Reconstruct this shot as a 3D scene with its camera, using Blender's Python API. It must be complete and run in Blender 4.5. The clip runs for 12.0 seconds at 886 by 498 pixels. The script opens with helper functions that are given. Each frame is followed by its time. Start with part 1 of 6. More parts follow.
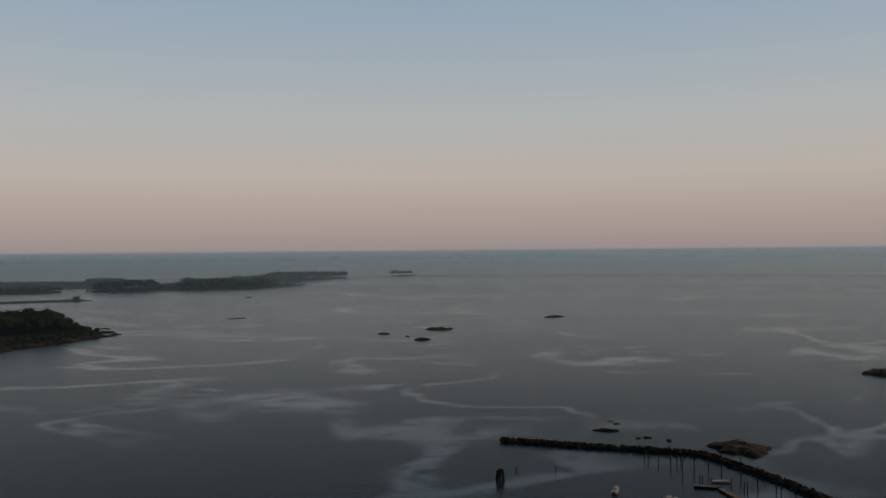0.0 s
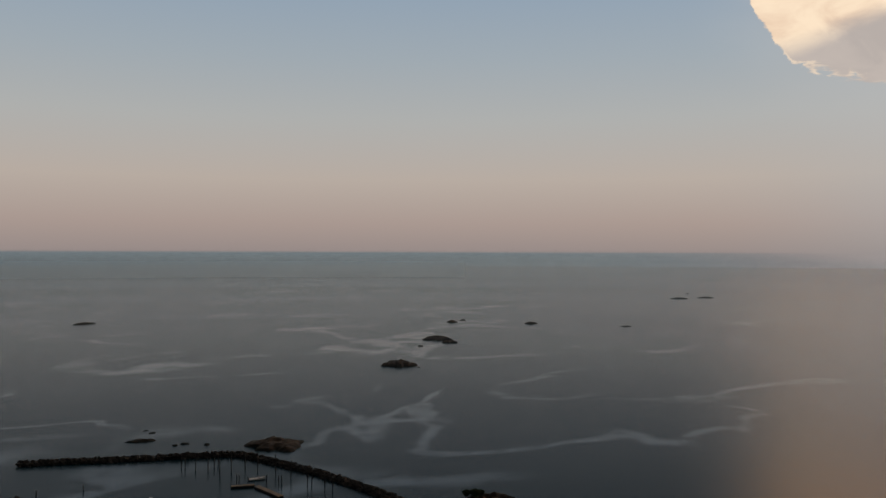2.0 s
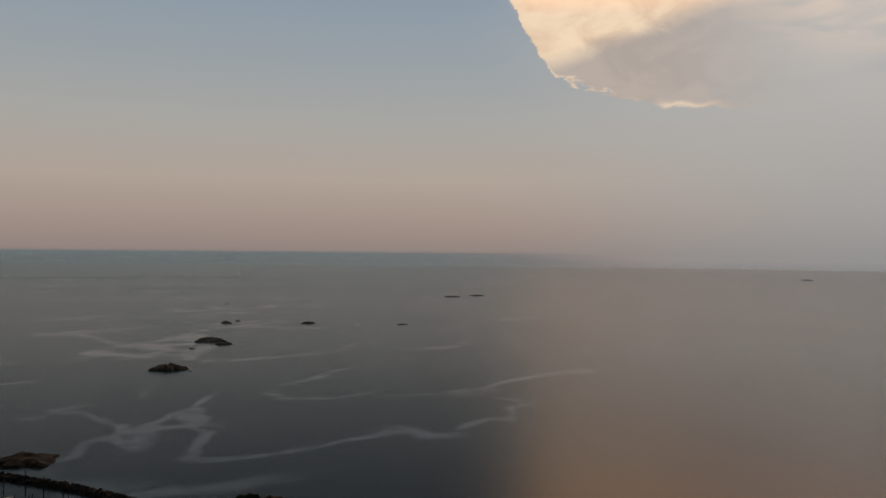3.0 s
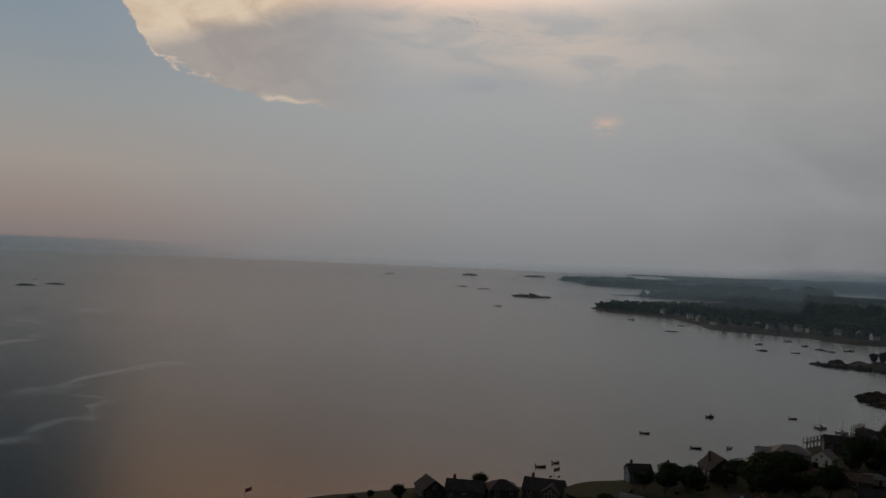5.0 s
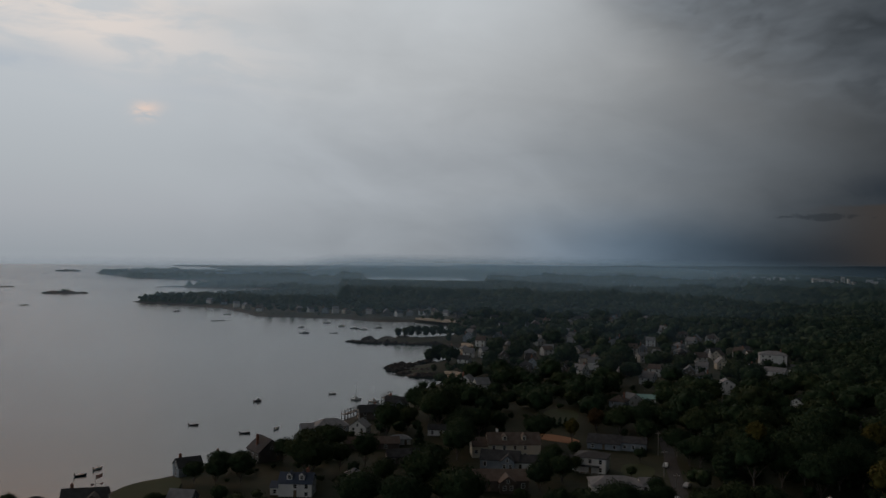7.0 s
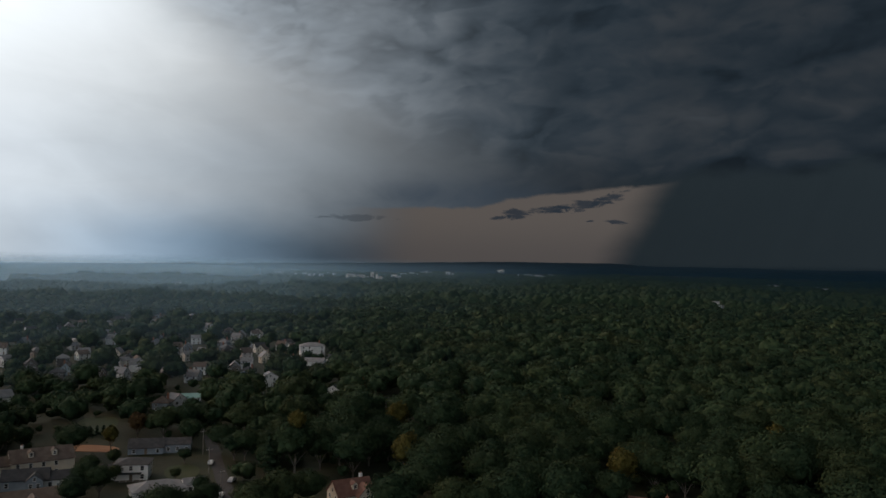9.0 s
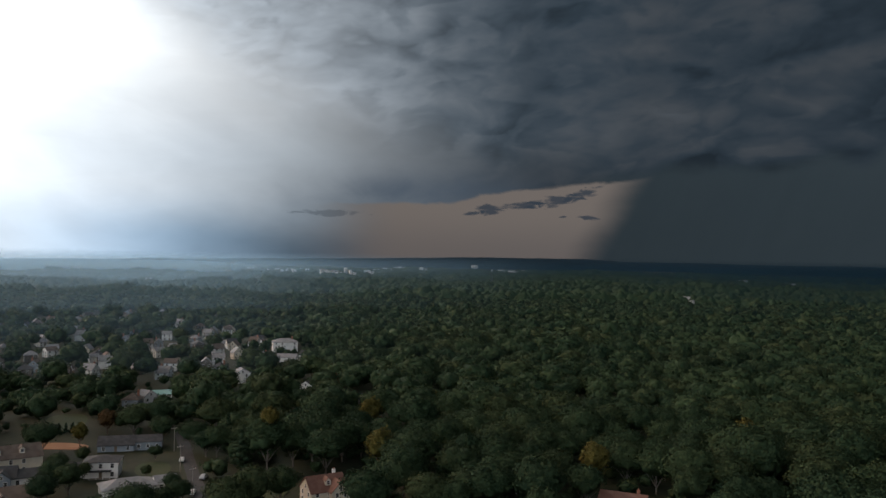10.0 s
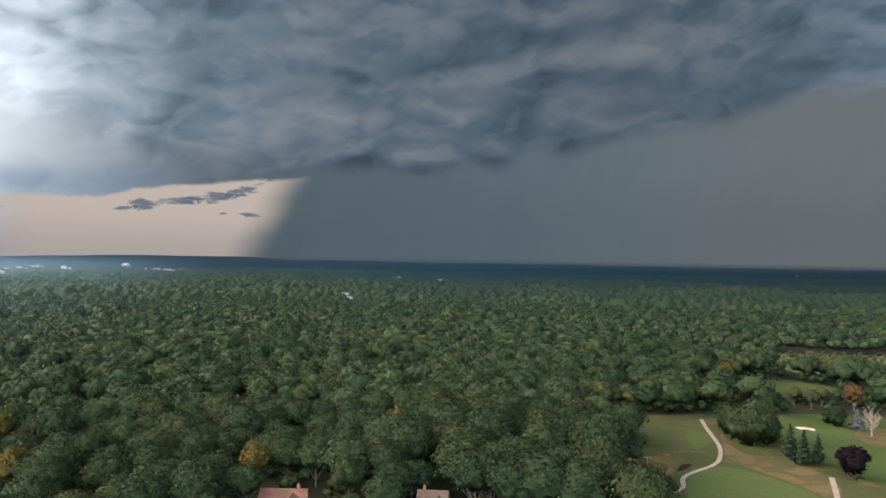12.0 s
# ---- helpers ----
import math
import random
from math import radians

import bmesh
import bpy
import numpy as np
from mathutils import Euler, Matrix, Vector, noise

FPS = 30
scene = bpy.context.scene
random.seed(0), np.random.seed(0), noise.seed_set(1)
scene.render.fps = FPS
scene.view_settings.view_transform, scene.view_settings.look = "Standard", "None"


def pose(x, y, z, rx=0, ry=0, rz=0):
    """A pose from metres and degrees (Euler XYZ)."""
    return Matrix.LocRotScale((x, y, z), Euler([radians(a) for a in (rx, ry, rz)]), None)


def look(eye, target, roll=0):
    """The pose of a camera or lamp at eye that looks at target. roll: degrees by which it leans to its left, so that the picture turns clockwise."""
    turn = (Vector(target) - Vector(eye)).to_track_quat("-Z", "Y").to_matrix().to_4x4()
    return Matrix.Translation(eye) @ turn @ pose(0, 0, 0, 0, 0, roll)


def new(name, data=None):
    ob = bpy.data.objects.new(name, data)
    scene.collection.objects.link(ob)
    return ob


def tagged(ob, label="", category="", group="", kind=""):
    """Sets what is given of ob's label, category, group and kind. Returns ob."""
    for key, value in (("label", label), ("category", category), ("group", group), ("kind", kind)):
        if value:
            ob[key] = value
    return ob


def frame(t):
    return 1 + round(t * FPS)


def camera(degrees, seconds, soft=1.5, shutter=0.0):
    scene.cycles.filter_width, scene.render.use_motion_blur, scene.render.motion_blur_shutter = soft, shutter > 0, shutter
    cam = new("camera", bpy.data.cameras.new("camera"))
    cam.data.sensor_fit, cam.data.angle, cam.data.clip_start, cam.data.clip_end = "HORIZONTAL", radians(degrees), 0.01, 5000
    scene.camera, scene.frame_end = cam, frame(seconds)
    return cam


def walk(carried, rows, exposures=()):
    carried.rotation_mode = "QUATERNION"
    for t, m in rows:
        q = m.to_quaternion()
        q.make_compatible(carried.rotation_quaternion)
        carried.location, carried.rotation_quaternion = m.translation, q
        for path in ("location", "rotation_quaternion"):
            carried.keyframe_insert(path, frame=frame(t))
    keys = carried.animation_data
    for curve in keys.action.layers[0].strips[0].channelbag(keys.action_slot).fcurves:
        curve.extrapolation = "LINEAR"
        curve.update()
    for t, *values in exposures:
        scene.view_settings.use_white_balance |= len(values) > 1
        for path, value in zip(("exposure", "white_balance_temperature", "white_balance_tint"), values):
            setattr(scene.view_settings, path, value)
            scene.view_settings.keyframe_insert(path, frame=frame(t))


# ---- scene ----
# A coastal town under a passing thunderstorm, seen from a drone that turns on the spot 80 m above the sea.
# Bearings are degrees clockwise from the first look (+y); ranges are metres from the point below the camera.
EYE_Z = 80.0
cam = camera(56.13, 12.0)
TURN = [(0.0, 0.00, 0.10, 0.50), (0.5, -7.79, 0.12, 0.31), (1.0, -15.34, 0.20, 0.20), (1.5, -23.33, 0.23, 0.02),
        (2.0, -30.93, 0.23, -0.16), (2.5, -38.45, 0.24, -0.31), (3.0, -46.14, 0.26, -0.47), (3.2, -49.30, 0.31, -0.53),
        (4.8, -70.00, 0.34, -0.55), (5.0, -73.39, 0.31, -2.45), (5.5, -81.31, 0.38, 0.00), (6.0, -89.18, 0.43, 0.28),
        (6.5, -96.52, 0.44, -1.52), (7.0, -103.99, 0.53, -1.04), (7.5, -112.04, 0.64, -0.98), (7.7, -115.28, 0.65, -0.97),
        (9.3, -136.02, 0.78, -1.02), (9.5, -136.13, 0.72, -1.01), (10.0, -136.37, 0.60, -1.03), (10.5, -137.75, 0.58, -1.02),
        (11.0, -145.95, 0.73, -1.10), (11.5, -154.51, 0.81, -0.96), (12.0, -159.42, 0.83, -0.94)]
EXPOSURE = [
    (0.0, 0.02, 6500, 10), (2.0, -0.02, 6650, 11), (3.0, -0.2, 6900, 12), (5.0, -0.52, 6450, 10), (5.5, -0.50, 6350, 9), (6.0, -0.44, 6250, 8), (6.5, -0.30, 6150, 8),
    (7.0, 0.0, 6050, 8), (7.7, 0.32, 6000, 8), (9.3, 1.28, 6000, 7), (9.5, 1.4, 6000, 7), (10.0, 1.75, 6050, 8), (10.5, 1.92, 6100, 8),
    (11.0, 2.15, 6150, 8), (11.5, 2.75, 6150, 8), (12.0, 3.52, 6150, 8)]
walk(cam, [(t, pose(0, 0, EYE_Z, 90 + p, r, y)) for t, y, p, r in TURN], EXPOSURE)



# ---- node helpers ----
class Val:
    """A socket with arithmetic, to write node formulas plainly."""
    def __init__(self, tree, socket):
        self.tree, self.socket = tree, socket

    def op(self, kind, other=None, third=None, swap=False):
        n = self.tree.nodes.new("ShaderNodeMath")
        n.operation = kind
        args = [self, other] if not swap else [other, self]
        for i, a in enumerate(args + [third]):
            if a is None:
                continue
            if isinstance(a, Val):
                self.tree.links.new(a.socket, n.inputs[i])
            else:
                n.inputs[i].default_value = a
        return Val(self.tree, n.outputs[0])

    def __add__(self, o): return self.op("ADD", o)
    def __radd__(self, o): return self.op("ADD", o)
    def __sub__(self, o): return self.op("SUBTRACT", o)
    def __rsub__(self, o): return self.op("SUBTRACT", o, swap=True)
    def __mul__(self, o): return self.op("MULTIPLY", o)
    def __rmul__(self, o): return self.op("MULTIPLY", o)
    def __truediv__(self, o): return self.op("DIVIDE", o)

    def step(self, a, b):
        """0 below a, 1 above b, smooth between."""
        n = self.tree.nodes.new("ShaderNodeMapRange")
        n.interpolation_type = "SMOOTHSTEP"
        self.tree.links.new(self.socket, n.inputs[0])
        n.inputs[1].default_value, n.inputs[2].default_value = a, b
        return Val(self.tree, n.outputs[0])


def vec(tree, x, y, z=0.0):
    n = tree.nodes.new("ShaderNodeCombineXYZ")
    for i, a in enumerate((x, y, z)):
        if isinstance(a, Val):
            tree.links.new(a.socket, n.inputs[i])
        else:
            n.inputs[i].default_value = a
    return Val(tree, n.outputs[0])


def noise_of(tree, v, scale, detail=4.0, distortion=0.0, rough=0.5):
    n = tree.nodes.new("ShaderNodeTexNoise")
    if v is not None:
        tree.links.new(v.socket, n.inputs["Vector"])
    n.inputs["Scale"].default_value, n.inputs["Detail"].default_value = scale, detail
    n.inputs["Distortion"].default_value, n.inputs["Roughness"].default_value = distortion, rough
    return Val(tree, n.outputs[0])


def blend(tree, f, a, b, kind="MIX"):
    n = tree.nodes.new("ShaderNodeMix")
    n.data_type, n.blend_type = "RGBA", kind
    for slot, v in ((0, f), (6, a), (7, b)):
        if isinstance(v, Val):
            tree.links.new(v.socket, n.inputs[slot])
        elif slot == 0:
            n.inputs[0].default_value = v
        else:
            n.inputs[slot].default_value = (*v, 1)
    return Val(tree, n.outputs[2])


def ramp_of(tree, f, stops):
    n = tree.nodes.new("ShaderNodeValToRGB")
    tree.links.new(f.socket, n.inputs[0])
    e = n.color_ramp.elements
    while len(e) < len(stops):
        e.new(0.5)
    for k, (p, c) in zip(e, stops):
        k.position, k.color = p, (*c, 1)
    return Val(tree, n.outputs[0])


# ---- world: dusk sky, sunlit cloud, storm front with a gap, rain ----
SUN_BEARING, SUN_HEIGHT = 107.0, 32.0
world = bpy.data.worlds.new("storm_sky")
scene.world = world
world.use_nodes = True
wt = world.node_tree
coord = wt.nodes.new("ShaderNodeTexCoord")
sep = wt.nodes.new("ShaderNodeSeparateXYZ")
wt.links.new(coord.outputs["Generated"], sep.inputs[0])
wx, wy, wz = (Val(wt, sep.outputs[i]) for i in range(3))
el = wz.op("ARCSINE") * (180 / math.pi)
c100, s100 = math.cos(radians(100)), math.sin(radians(100))
bear = (wx * c100 - wy * s100).op("ARCTAN2", wx * s100 + wy * c100) * (180 / math.pi) + 100.0
sky = wt.nodes.new("ShaderNodeTexSky")
sky.sky_type, sky.sun_disc = "NISHITA", False
sky.sun_elevation, sky.sun_rotation = radians(SUN_HEIGHT), radians(SUN_BEARING)
nishita = blend(wt, 1.0, Val(wt, sky.outputs[0]), (0.06, 0.06, 0.06), "MULTIPLY")
flat = vec(wt, bear * 0.1, el * 0.22)
n_soft = noise_of(wt, flat, 0.9, 3)
n_mid = noise_of(wt, flat, 2.2, 5, 0.3)
n_fine = noise_of(wt, flat, 7.0, 5, 0.2)

def curve_of(f, pts):
    """A smooth value that follows (place, value) pairs, both in any unit."""
    x0, x1 = pts[0][0], pts[-1][0]
    top = max(v for _, v in pts)
    return ramp_of(wt, (f - x0) / (x1 - x0), [((x - x0) / (x1 - x0), (v / top,) * 3) for x, v in pts]) * top


def tinted(value, colour):
    """A colour scaled by a value."""
    return blend(wt, 1.0, vec(wt, value, value, value), colour, "MULTIPLY")


col = ramp_of(wt, el / 90, [(0.0, (.32, .27, .265)), (.022, (.41, .325, .30)), (.055, (.50, .43, .38)), (.10, (.45, .46, .45)),
                            (.145, (.37, .43, .475)), (.2, (.29, .385, .49)), (.34, (.20, .29, .40)), (1.0, (.06, .09, .13))])
col = blend(wt, 0.1, col, nishita)
grey = ramp_of(wt, el / 90, [(0.0, (.325, .335, .345)), (.03, (.40, .40, .405)), (.06, (.44, .445, .445)), (.11, (.50, .505, .505)), (.18, (.60, .58, .56)), (.3, (.40, .40, .40)), (1.0, (.08, .085, .09))])
m_grey = (bear + n_soft * 10 - 5).step(46, 76)
col = blend(wt, m_grey, col, grey)


def patch(b, e, wide, high):
    """A soft oval of sky, in degrees."""
    db, de = (bear - b) / wide, (el - e) / high
    return ((db * db + de * de) * -1.0).op("EXPONENT")


# rosy and blue-grey streaks in the high sheet
n_sheet = noise_of(wt, vec(wt, bear * .1, el * .34), 1.6, 5, 0.5, 0.55)
rosy = patch(81, 14.6, 9.0, 2.6) + patch(73, 16.5, 7.0, 2.2) + patch(92, 12.0, 8.0, 1.6) * .5
col = blend(wt, rosy.op("MINIMUM", 1.0) * n_sheet.step(.36, .58) * .85, col, (.78, .665, .58))
slate = patch(76.5, 11.5, 4.0, .9) + patch(88, 10.8, 5.0, .8) * .7 + patch(69, 10.6, 3.0, .6) * .5 + patch(98, 13.5, 4.0, 1.0) * .5
col = blend(wt, slate.op("MINIMUM", 1.0) * n_sheet.step(.30, .62) * .7, col, (.42, .455, .49))
wisps = patch(75.5, 15.8, 3.4, .9) * noise_of(wt, vec(wt, bear * .1 + el * .07, el * .3), 7.0, 5, 1.0, .6).step(.52, .68)
col = blend(wt, wisps * .55, col, (.42, .43, .46))
# sunlit anvil cloud with a ragged lower edge
n_rag = noise_of(wt, flat, 5.0, 6, 0.6, 0.6)
n_tuft = noise_of(wt, vec(wt, bear * .1, el * .16, 2.0), 3.2, 4, 0.5, 0.55)
rim = el - curve_of(bear, [(47, 24), (49, 19.5), (51.0, 16.4), (51.5, 14.9), (52.2, 14.2), (52.9, 12.9), (53.8, 11.9), (56, 11.05), (58.2, 10.3), (61, 9.85), (62.8, 9.7), (65.3, 9.3), (72, 8.8)])
rim = rim + (n_rag - .5) * (1 - bear.step(56, 61)) * 2.4 + (n_fine - .5) * .6 + (n_tuft - .5) * 1.2
m_anvil = rim.step(-.05, .32) * (1 - bear.step(59, 72))
col = blend(wt, m_anvil, col, blend(wt, n_tuft.step(.35, .65), (.475, .43, .405), (.53, .475, .44)))
lit = (el - 12.7 - (bear - 53.2) * 0.285 + (n_tuft - .5) * 1.6).step(-.7, 1.1) * (1 - bear.step(62, 72))
streak = (1 - rim.step(.12, .62)) * (bear + n_rag * 1.6).step(61.0, 62.4) * (1 - (bear + n_rag).step(63.6, 66.4)) * 1.0
edge_lit = (1 - rim.step(.10, .50)) * (n_tuft + (1 - bear.step(52.6, 54)) * .12).step(.50, .60) * (1 - bear.step(57, 60)) * .9
col = blend(wt, lit.op("MAXIMUM", streak).op("MAXIMUM", edge_lit) * m_anvil, col, blend(wt, n_tuft.step(.30, .66), (.82, .62, .46), (.98, .80, .60)))
m_high = el.step(15.5, 21) * (1 - el.step(34, 46)) * bear.step(50, 53) * (1 - bear.step(70, 90))
col = blend(wt, el.step(15.5, 21) * (1 - el.step(34, 46)) * bear.step(62, 74) * (1 - bear.step(94, 112)), col, (1.9, 1.6, 1.36))
col = blend(wt, m_high, col, (2.5, 1.28, .70))
spot = patch(84, 9.0, .75, .5) * n_rag.step(.36, .6) + patch(84.6, 9.4, .8, .35) * .3
col = blend(wt, spot * .8, col, (.85, .62, .49))
# veiled brightness that dims from the sun towards the storm, slate blue low down
v_high = curve_of(bear, [(78, .50), (95, .48), (104, .42), (108, .36), (112, .31), (116, .28), (120, .22), (126, .14), (132, .07), (140, .03)])
v_mid = curve_of(bear, [(78, .42), (95, .40), (104, .345), (110, .30), (116, .225), (122, .155), (127, .105), (132, .062), (140, .03)])
v_low = curve_of(bear, [(78, .33), (95, .315), (104, .275), (110, .24), (115, .175), (120, .09), (126, .034), (132, .021), (140, .015)])
n_veil = noise_of(wt, vec(wt, bear * .1, el * .2 + bear * .03, 5.0), 1.5, 4, .4, .5)
soft_el = el + (n_soft - .5) * 3.0
c_low = blend(wt, bear.step(102, 122), (.97, 1.0, 1.03), (.75, 1.01, 1.28))
veil = blend(wt, soft_el.step(6.0, 13.0), blend(wt, 1.0, vec(wt, v_mid, v_mid, v_mid), blend(wt, bear.step(104, 122), (.985, 1.0, 1.015), (.95, 1.0, 1.04)), "MULTIPLY"), tinted(v_high, (1.015, 1.0, .975)))
veil = blend(wt, soft_el.step(.4, 5.0), blend(wt, 1.0, vec(wt, v_low, v_low, v_low), c_low, "MULTIPLY"), veil)
veil = blend(wt, 1.0, veil, tinted(.94 + (n_veil - .5) * .34 + n_sheet * .12, (1, 1, 1)), "MULTIPLY")
veil = blend(wt, el.step(16.5, 23), veil, tinted(curve_of(bear, [(78, .19), (118, .17), (140, .03)]), (.95, 1.0, 1.06)))
col = blend(wt, bear.step(80, 102), col, veil)
glow = patch(SUN_BEARING, 22.5, 11.2, 8.6)
col = blend(wt, glow * .62, col, (.70, .70, .69))
# storm deck: billows with lit shoulders and dark hollows
warp = wt.nodes.new("ShaderNodeTexNoise")
warp.inputs["Scale"].default_value, warp.inputs["Detail"].default_value = 1.3, 2.0
wt.links.new(vec(wt, bear * .1, el * .17, 1.7).socket, warp.inputs["Vector"])
w_sep = wt.nodes.new("ShaderNodeSeparateXYZ")
wt.links.new(warp.outputs["Color"], w_sep.inputs[0])
w_b, w_e = Val(wt, w_sep.outputs[0]) - .5, Val(wt, w_sep.outputs[1]) - .5


def heap(db, de):
    """The height of the heaped cloud: rounded lumps on lumps, leaning along the front."""
    b2, e2 = bear + db, el + de
    p = vec(wt, b2 * .1 + w_b * .5 - e2 * .05, e2 * .19 + w_e * .3 + b2 * .012, 0.4)
    total = noise_of(wt, p, 1.0, 2, 0, .5) * 1.1
    for scale, share in ((.95, .62), (2.0, .36), (4.3, .18), (9.0, .08)):
        total = total + (noise_of(wt, p, scale, 1.2, 0, .5) - .5).op("ABSOLUTE") * 2.0 * share
    return total


h_here = heap(0, 0)
relief = h_here - heap(-1.1, 1.2)
shelf = (noise_of(wt, vec(wt, bear * .1 + w_b * .6 - el * .04, el * .2 + w_e * .4, 3.1), 1.25, 4, .15, .52) * 5.0).op("FRACT")
shelf = shelf.step(0, .72) * (1 - shelf.step(.72, 1.0)) - .42
n_big = noise_of(wt, vec(wt, bear * .1, el * .16, .3), .85, 2, .3, .5)
edge = curve_of(el, [(2, 139.5), (4, 138), (6.2, 136.2), (8.8, 131), (11, 126.5), (13, 121.8), (16, 116.5), (20, 112), (40, 108)])
front = bear - edge + (n_big - .5) * 6 + (h_here - .85) * 5.0
m_storm = front.step(-6, 8) * (1 - bear.step(235, 265))
deck_v = curve_of(bear, [(110, .19), (118, .145), (124, .122), (130, .080), (136, .038), (142, .0195), (150, .0140), (160, .0128), (172, .0110), (179, .0126), (186, .0165), (240, .0145)])
shade = (1.0 + relief * .85 + (h_here - .88) * .35 + (n_big - .5) * 1.0 + shelf * .20).op("MAXIMUM", .5).op("MINIMUM", 1.7)
low_dark = 1 - (1 - (el - 3.6).step(0, 5.5)) * (.16 + .42 * (1 - bear.step(142, 153)) * bear.step(128, 134))
deck_v = deck_v * shade * low_dark * (1 - el.step(17, 24) * .8)
col = blend(wt, m_storm, col, blend(wt, 1.0, vec(wt, deck_v, deck_v, deck_v), blend(wt, bear.step(126, 148), (.94, 1.0, 1.06), blend(wt, shade.step(.7, 1.45), (.72, 1.0, 1.28), (.90, 1.0, 1.11))), "MULTIPLY"))
# the dark foot of the deck over the clear strip
col = blend(wt, patch(134.5, 4.4, 8.0, 1.5) * (.65 + (n_tuft - .5) * .8), col, (.0165, .0225, .0305))
# rain below the ragged base of the deck, lighter towards the far side
base_el = curve_of(bear, [(126, 3.5), (137, 3.78), (138.7, 4.3), (141.8, 4.75), (145, 5.05), (149.6, 5.45), (151.5, 5.95), (155, 5.9), (158, 5.7), (161.3, 6.6), (163.2, 5.7), (165.2, 7.4), (167.7, 6.8),
                          (171.4, 8.2), (178.7, 9.1), (183.4, 10.7), (190, 10.6), (240, 9)])
ragged = base_el + (n_rag - .5) * .8 + (h_here - .85) * -.5
m_rain = (1 - (el - ragged - .25).step(-.75, .75)) * bear.step(143, 149) * (1 - bear.step(235, 265))
shafts = noise_of(wt, vec(wt, bear * .1 - el * .035, el * .012), 9.0, 3, .2, .5)
rain_v = curve_of(bear, [(143, .0100), (152, .0108), (160, .0114), (170, .0126), (180, .0134), (240, .0134)]) * (.955 + shafts * .09) * (.93 + el.step(1, 8) * .14)
rain = blend(wt, 1.0, vec(wt, rain_v, rain_v, rain_v), blend(wt, (bear + (n_soft - .5) * 10).step(160, 188), (.78, 1.03, 1.17), (.96, 1.0, 1.03)), "MULTIPLY")
col = blend(wt, m_rain * .96, col, rain)
# clear evening strip under the deck, with torn scud
top = base_el + (n_rag - .5) * .55
side = bear - el * .56 + (n_mid - .5) * 1.2
m_gap = (bear + (n_soft - .5) * 5).step(126.0, 134.0) * (1 - side.step(144.2, 147.6)) * (1 - (el - top).step(-.14, .14))
col = blend(wt, m_gap, col, blend(wt, el.step(0, 3.5), (.037, .031, .028), (.048, .0395, .034)))
n_torn = noise_of(wt, vec(wt, bear * .1, el * .3), 7.5, 6, 0.7, 0.6)


def scud(b, e, wide, high, slope=0.0):
    """A torn little cloud at a bearing and height, in degrees."""
    db, de = bear - b, el - e - (bear - b) * slope
    return (1.0 - db * db / (wide * wide) - de * de / (high * high) + (n_torn - .5) * 5.0).step(-.1, .9)


for b, e, wide, high, slope in ((139.5, 3.35, 1.1, .40, .10), (138.5, 3.1, .9, .2, .16), (141.9, 3.68, 1.9, .26, .06), (143.9, 3.95, 1.9, .42, .14), (145.9, 4.45, 1.4, .42, .34), (146.2, 2.87, .75, .16, -.12),
                                (144.6, 2.95, .35, .07, .1), (128.6, 2.95, 2.6, .26, 0)):
    col = blend(wt, scud(b, e, wide, high, slope) * (0.88 if b > 135 else .4), col, (.0104, .0130, .0168))
# the storm's other flank, behind the first view
flank = (1 - bear.step(-62, -34)).op("MAXIMUM", bear.step(225, 245)) * el.step(3, 11)
col = blend(wt, flank * 0.85, col, (.040, .045, .052))
# heavy cloud overhead
over = (el.step(20, 44) * bear.step(25, 60)).op("MAXIMUM", el.step(20, 40) * .8).op("MAXIMUM", el.step(38, 60)) * (1 - bear.step(46, 53) * (1 - bear.step(68, 82)) * (1 - el.step(30, 48)))
col = blend(wt, over, col, (.029, .0325, .0375))
# haze over the open sea, below the true horizon
haze = blend(wt, bear.step(30, 60), (.165, .200, .220), (.215, .222, .23))
col = blend(wt, (1 - el.step(-.05, .05)) * (1 - bear.step(44, 60)), col, haze)
bg = wt.nodes["Background"]
wt.links.new(col.socket, bg.inputs[0])
bg.inputs[1].default_value = 1.0

sun = bpy.data.lights.new("sun", "SUN")
sun.energy, sun.angle, sun.color = 0.20, radians(38), (1.0, .93, .84)
sb, se = radians(SUN_BEARING), radians(SUN_HEIGHT)
sun_at = Vector((math.sin(sb) * math.cos(se), math.cos(sb) * math.cos(se), math.sin(se)))
new("sun", sun).matrix_world = look(sun_at * 1000, (0, 0, 0))


# ---- materials ----
def material(name, rough=0.7, spec=0.4, metal=0.0):
    m = bpy.data.materials.new(name)
    m.use_nodes = True
    b = m.node_tree.nodes["Principled BSDF"]
    b.inputs["Roughness"].default_value, b.inputs["Specular IOR Level"].default_value, b.inputs["Metallic"].default_value = rough, spec, metal
    return m, m.node_tree, b


def where(t, kind="Object"):
    n = t.nodes.new("ShaderNodeTexCoord")
    return Val(t, n.outputs[kind])


def place_of(t):
    return Val(t, t.nodes.new("ShaderNodeNewGeometry").outputs["Position"])


def random_of(t):
    return Val(t, t.nodes.new("ShaderNodeObjectInfo").outputs["Random"])


def island_of(t):
    return Val(t, t.nodes.new("ShaderNodeNewGeometry").outputs["Random Per Island"])


def bump(t, b, height, strength=0.4, distance=0.05):
    n = t.nodes.new("ShaderNodeBump")
    n.inputs["Strength"].default_value, n.inputs["Distance"].default_value = strength, distance
    t.links.new(height.socket, n.inputs["Height"])
    t.links.new(n.outputs[0], b.inputs["Normal"])


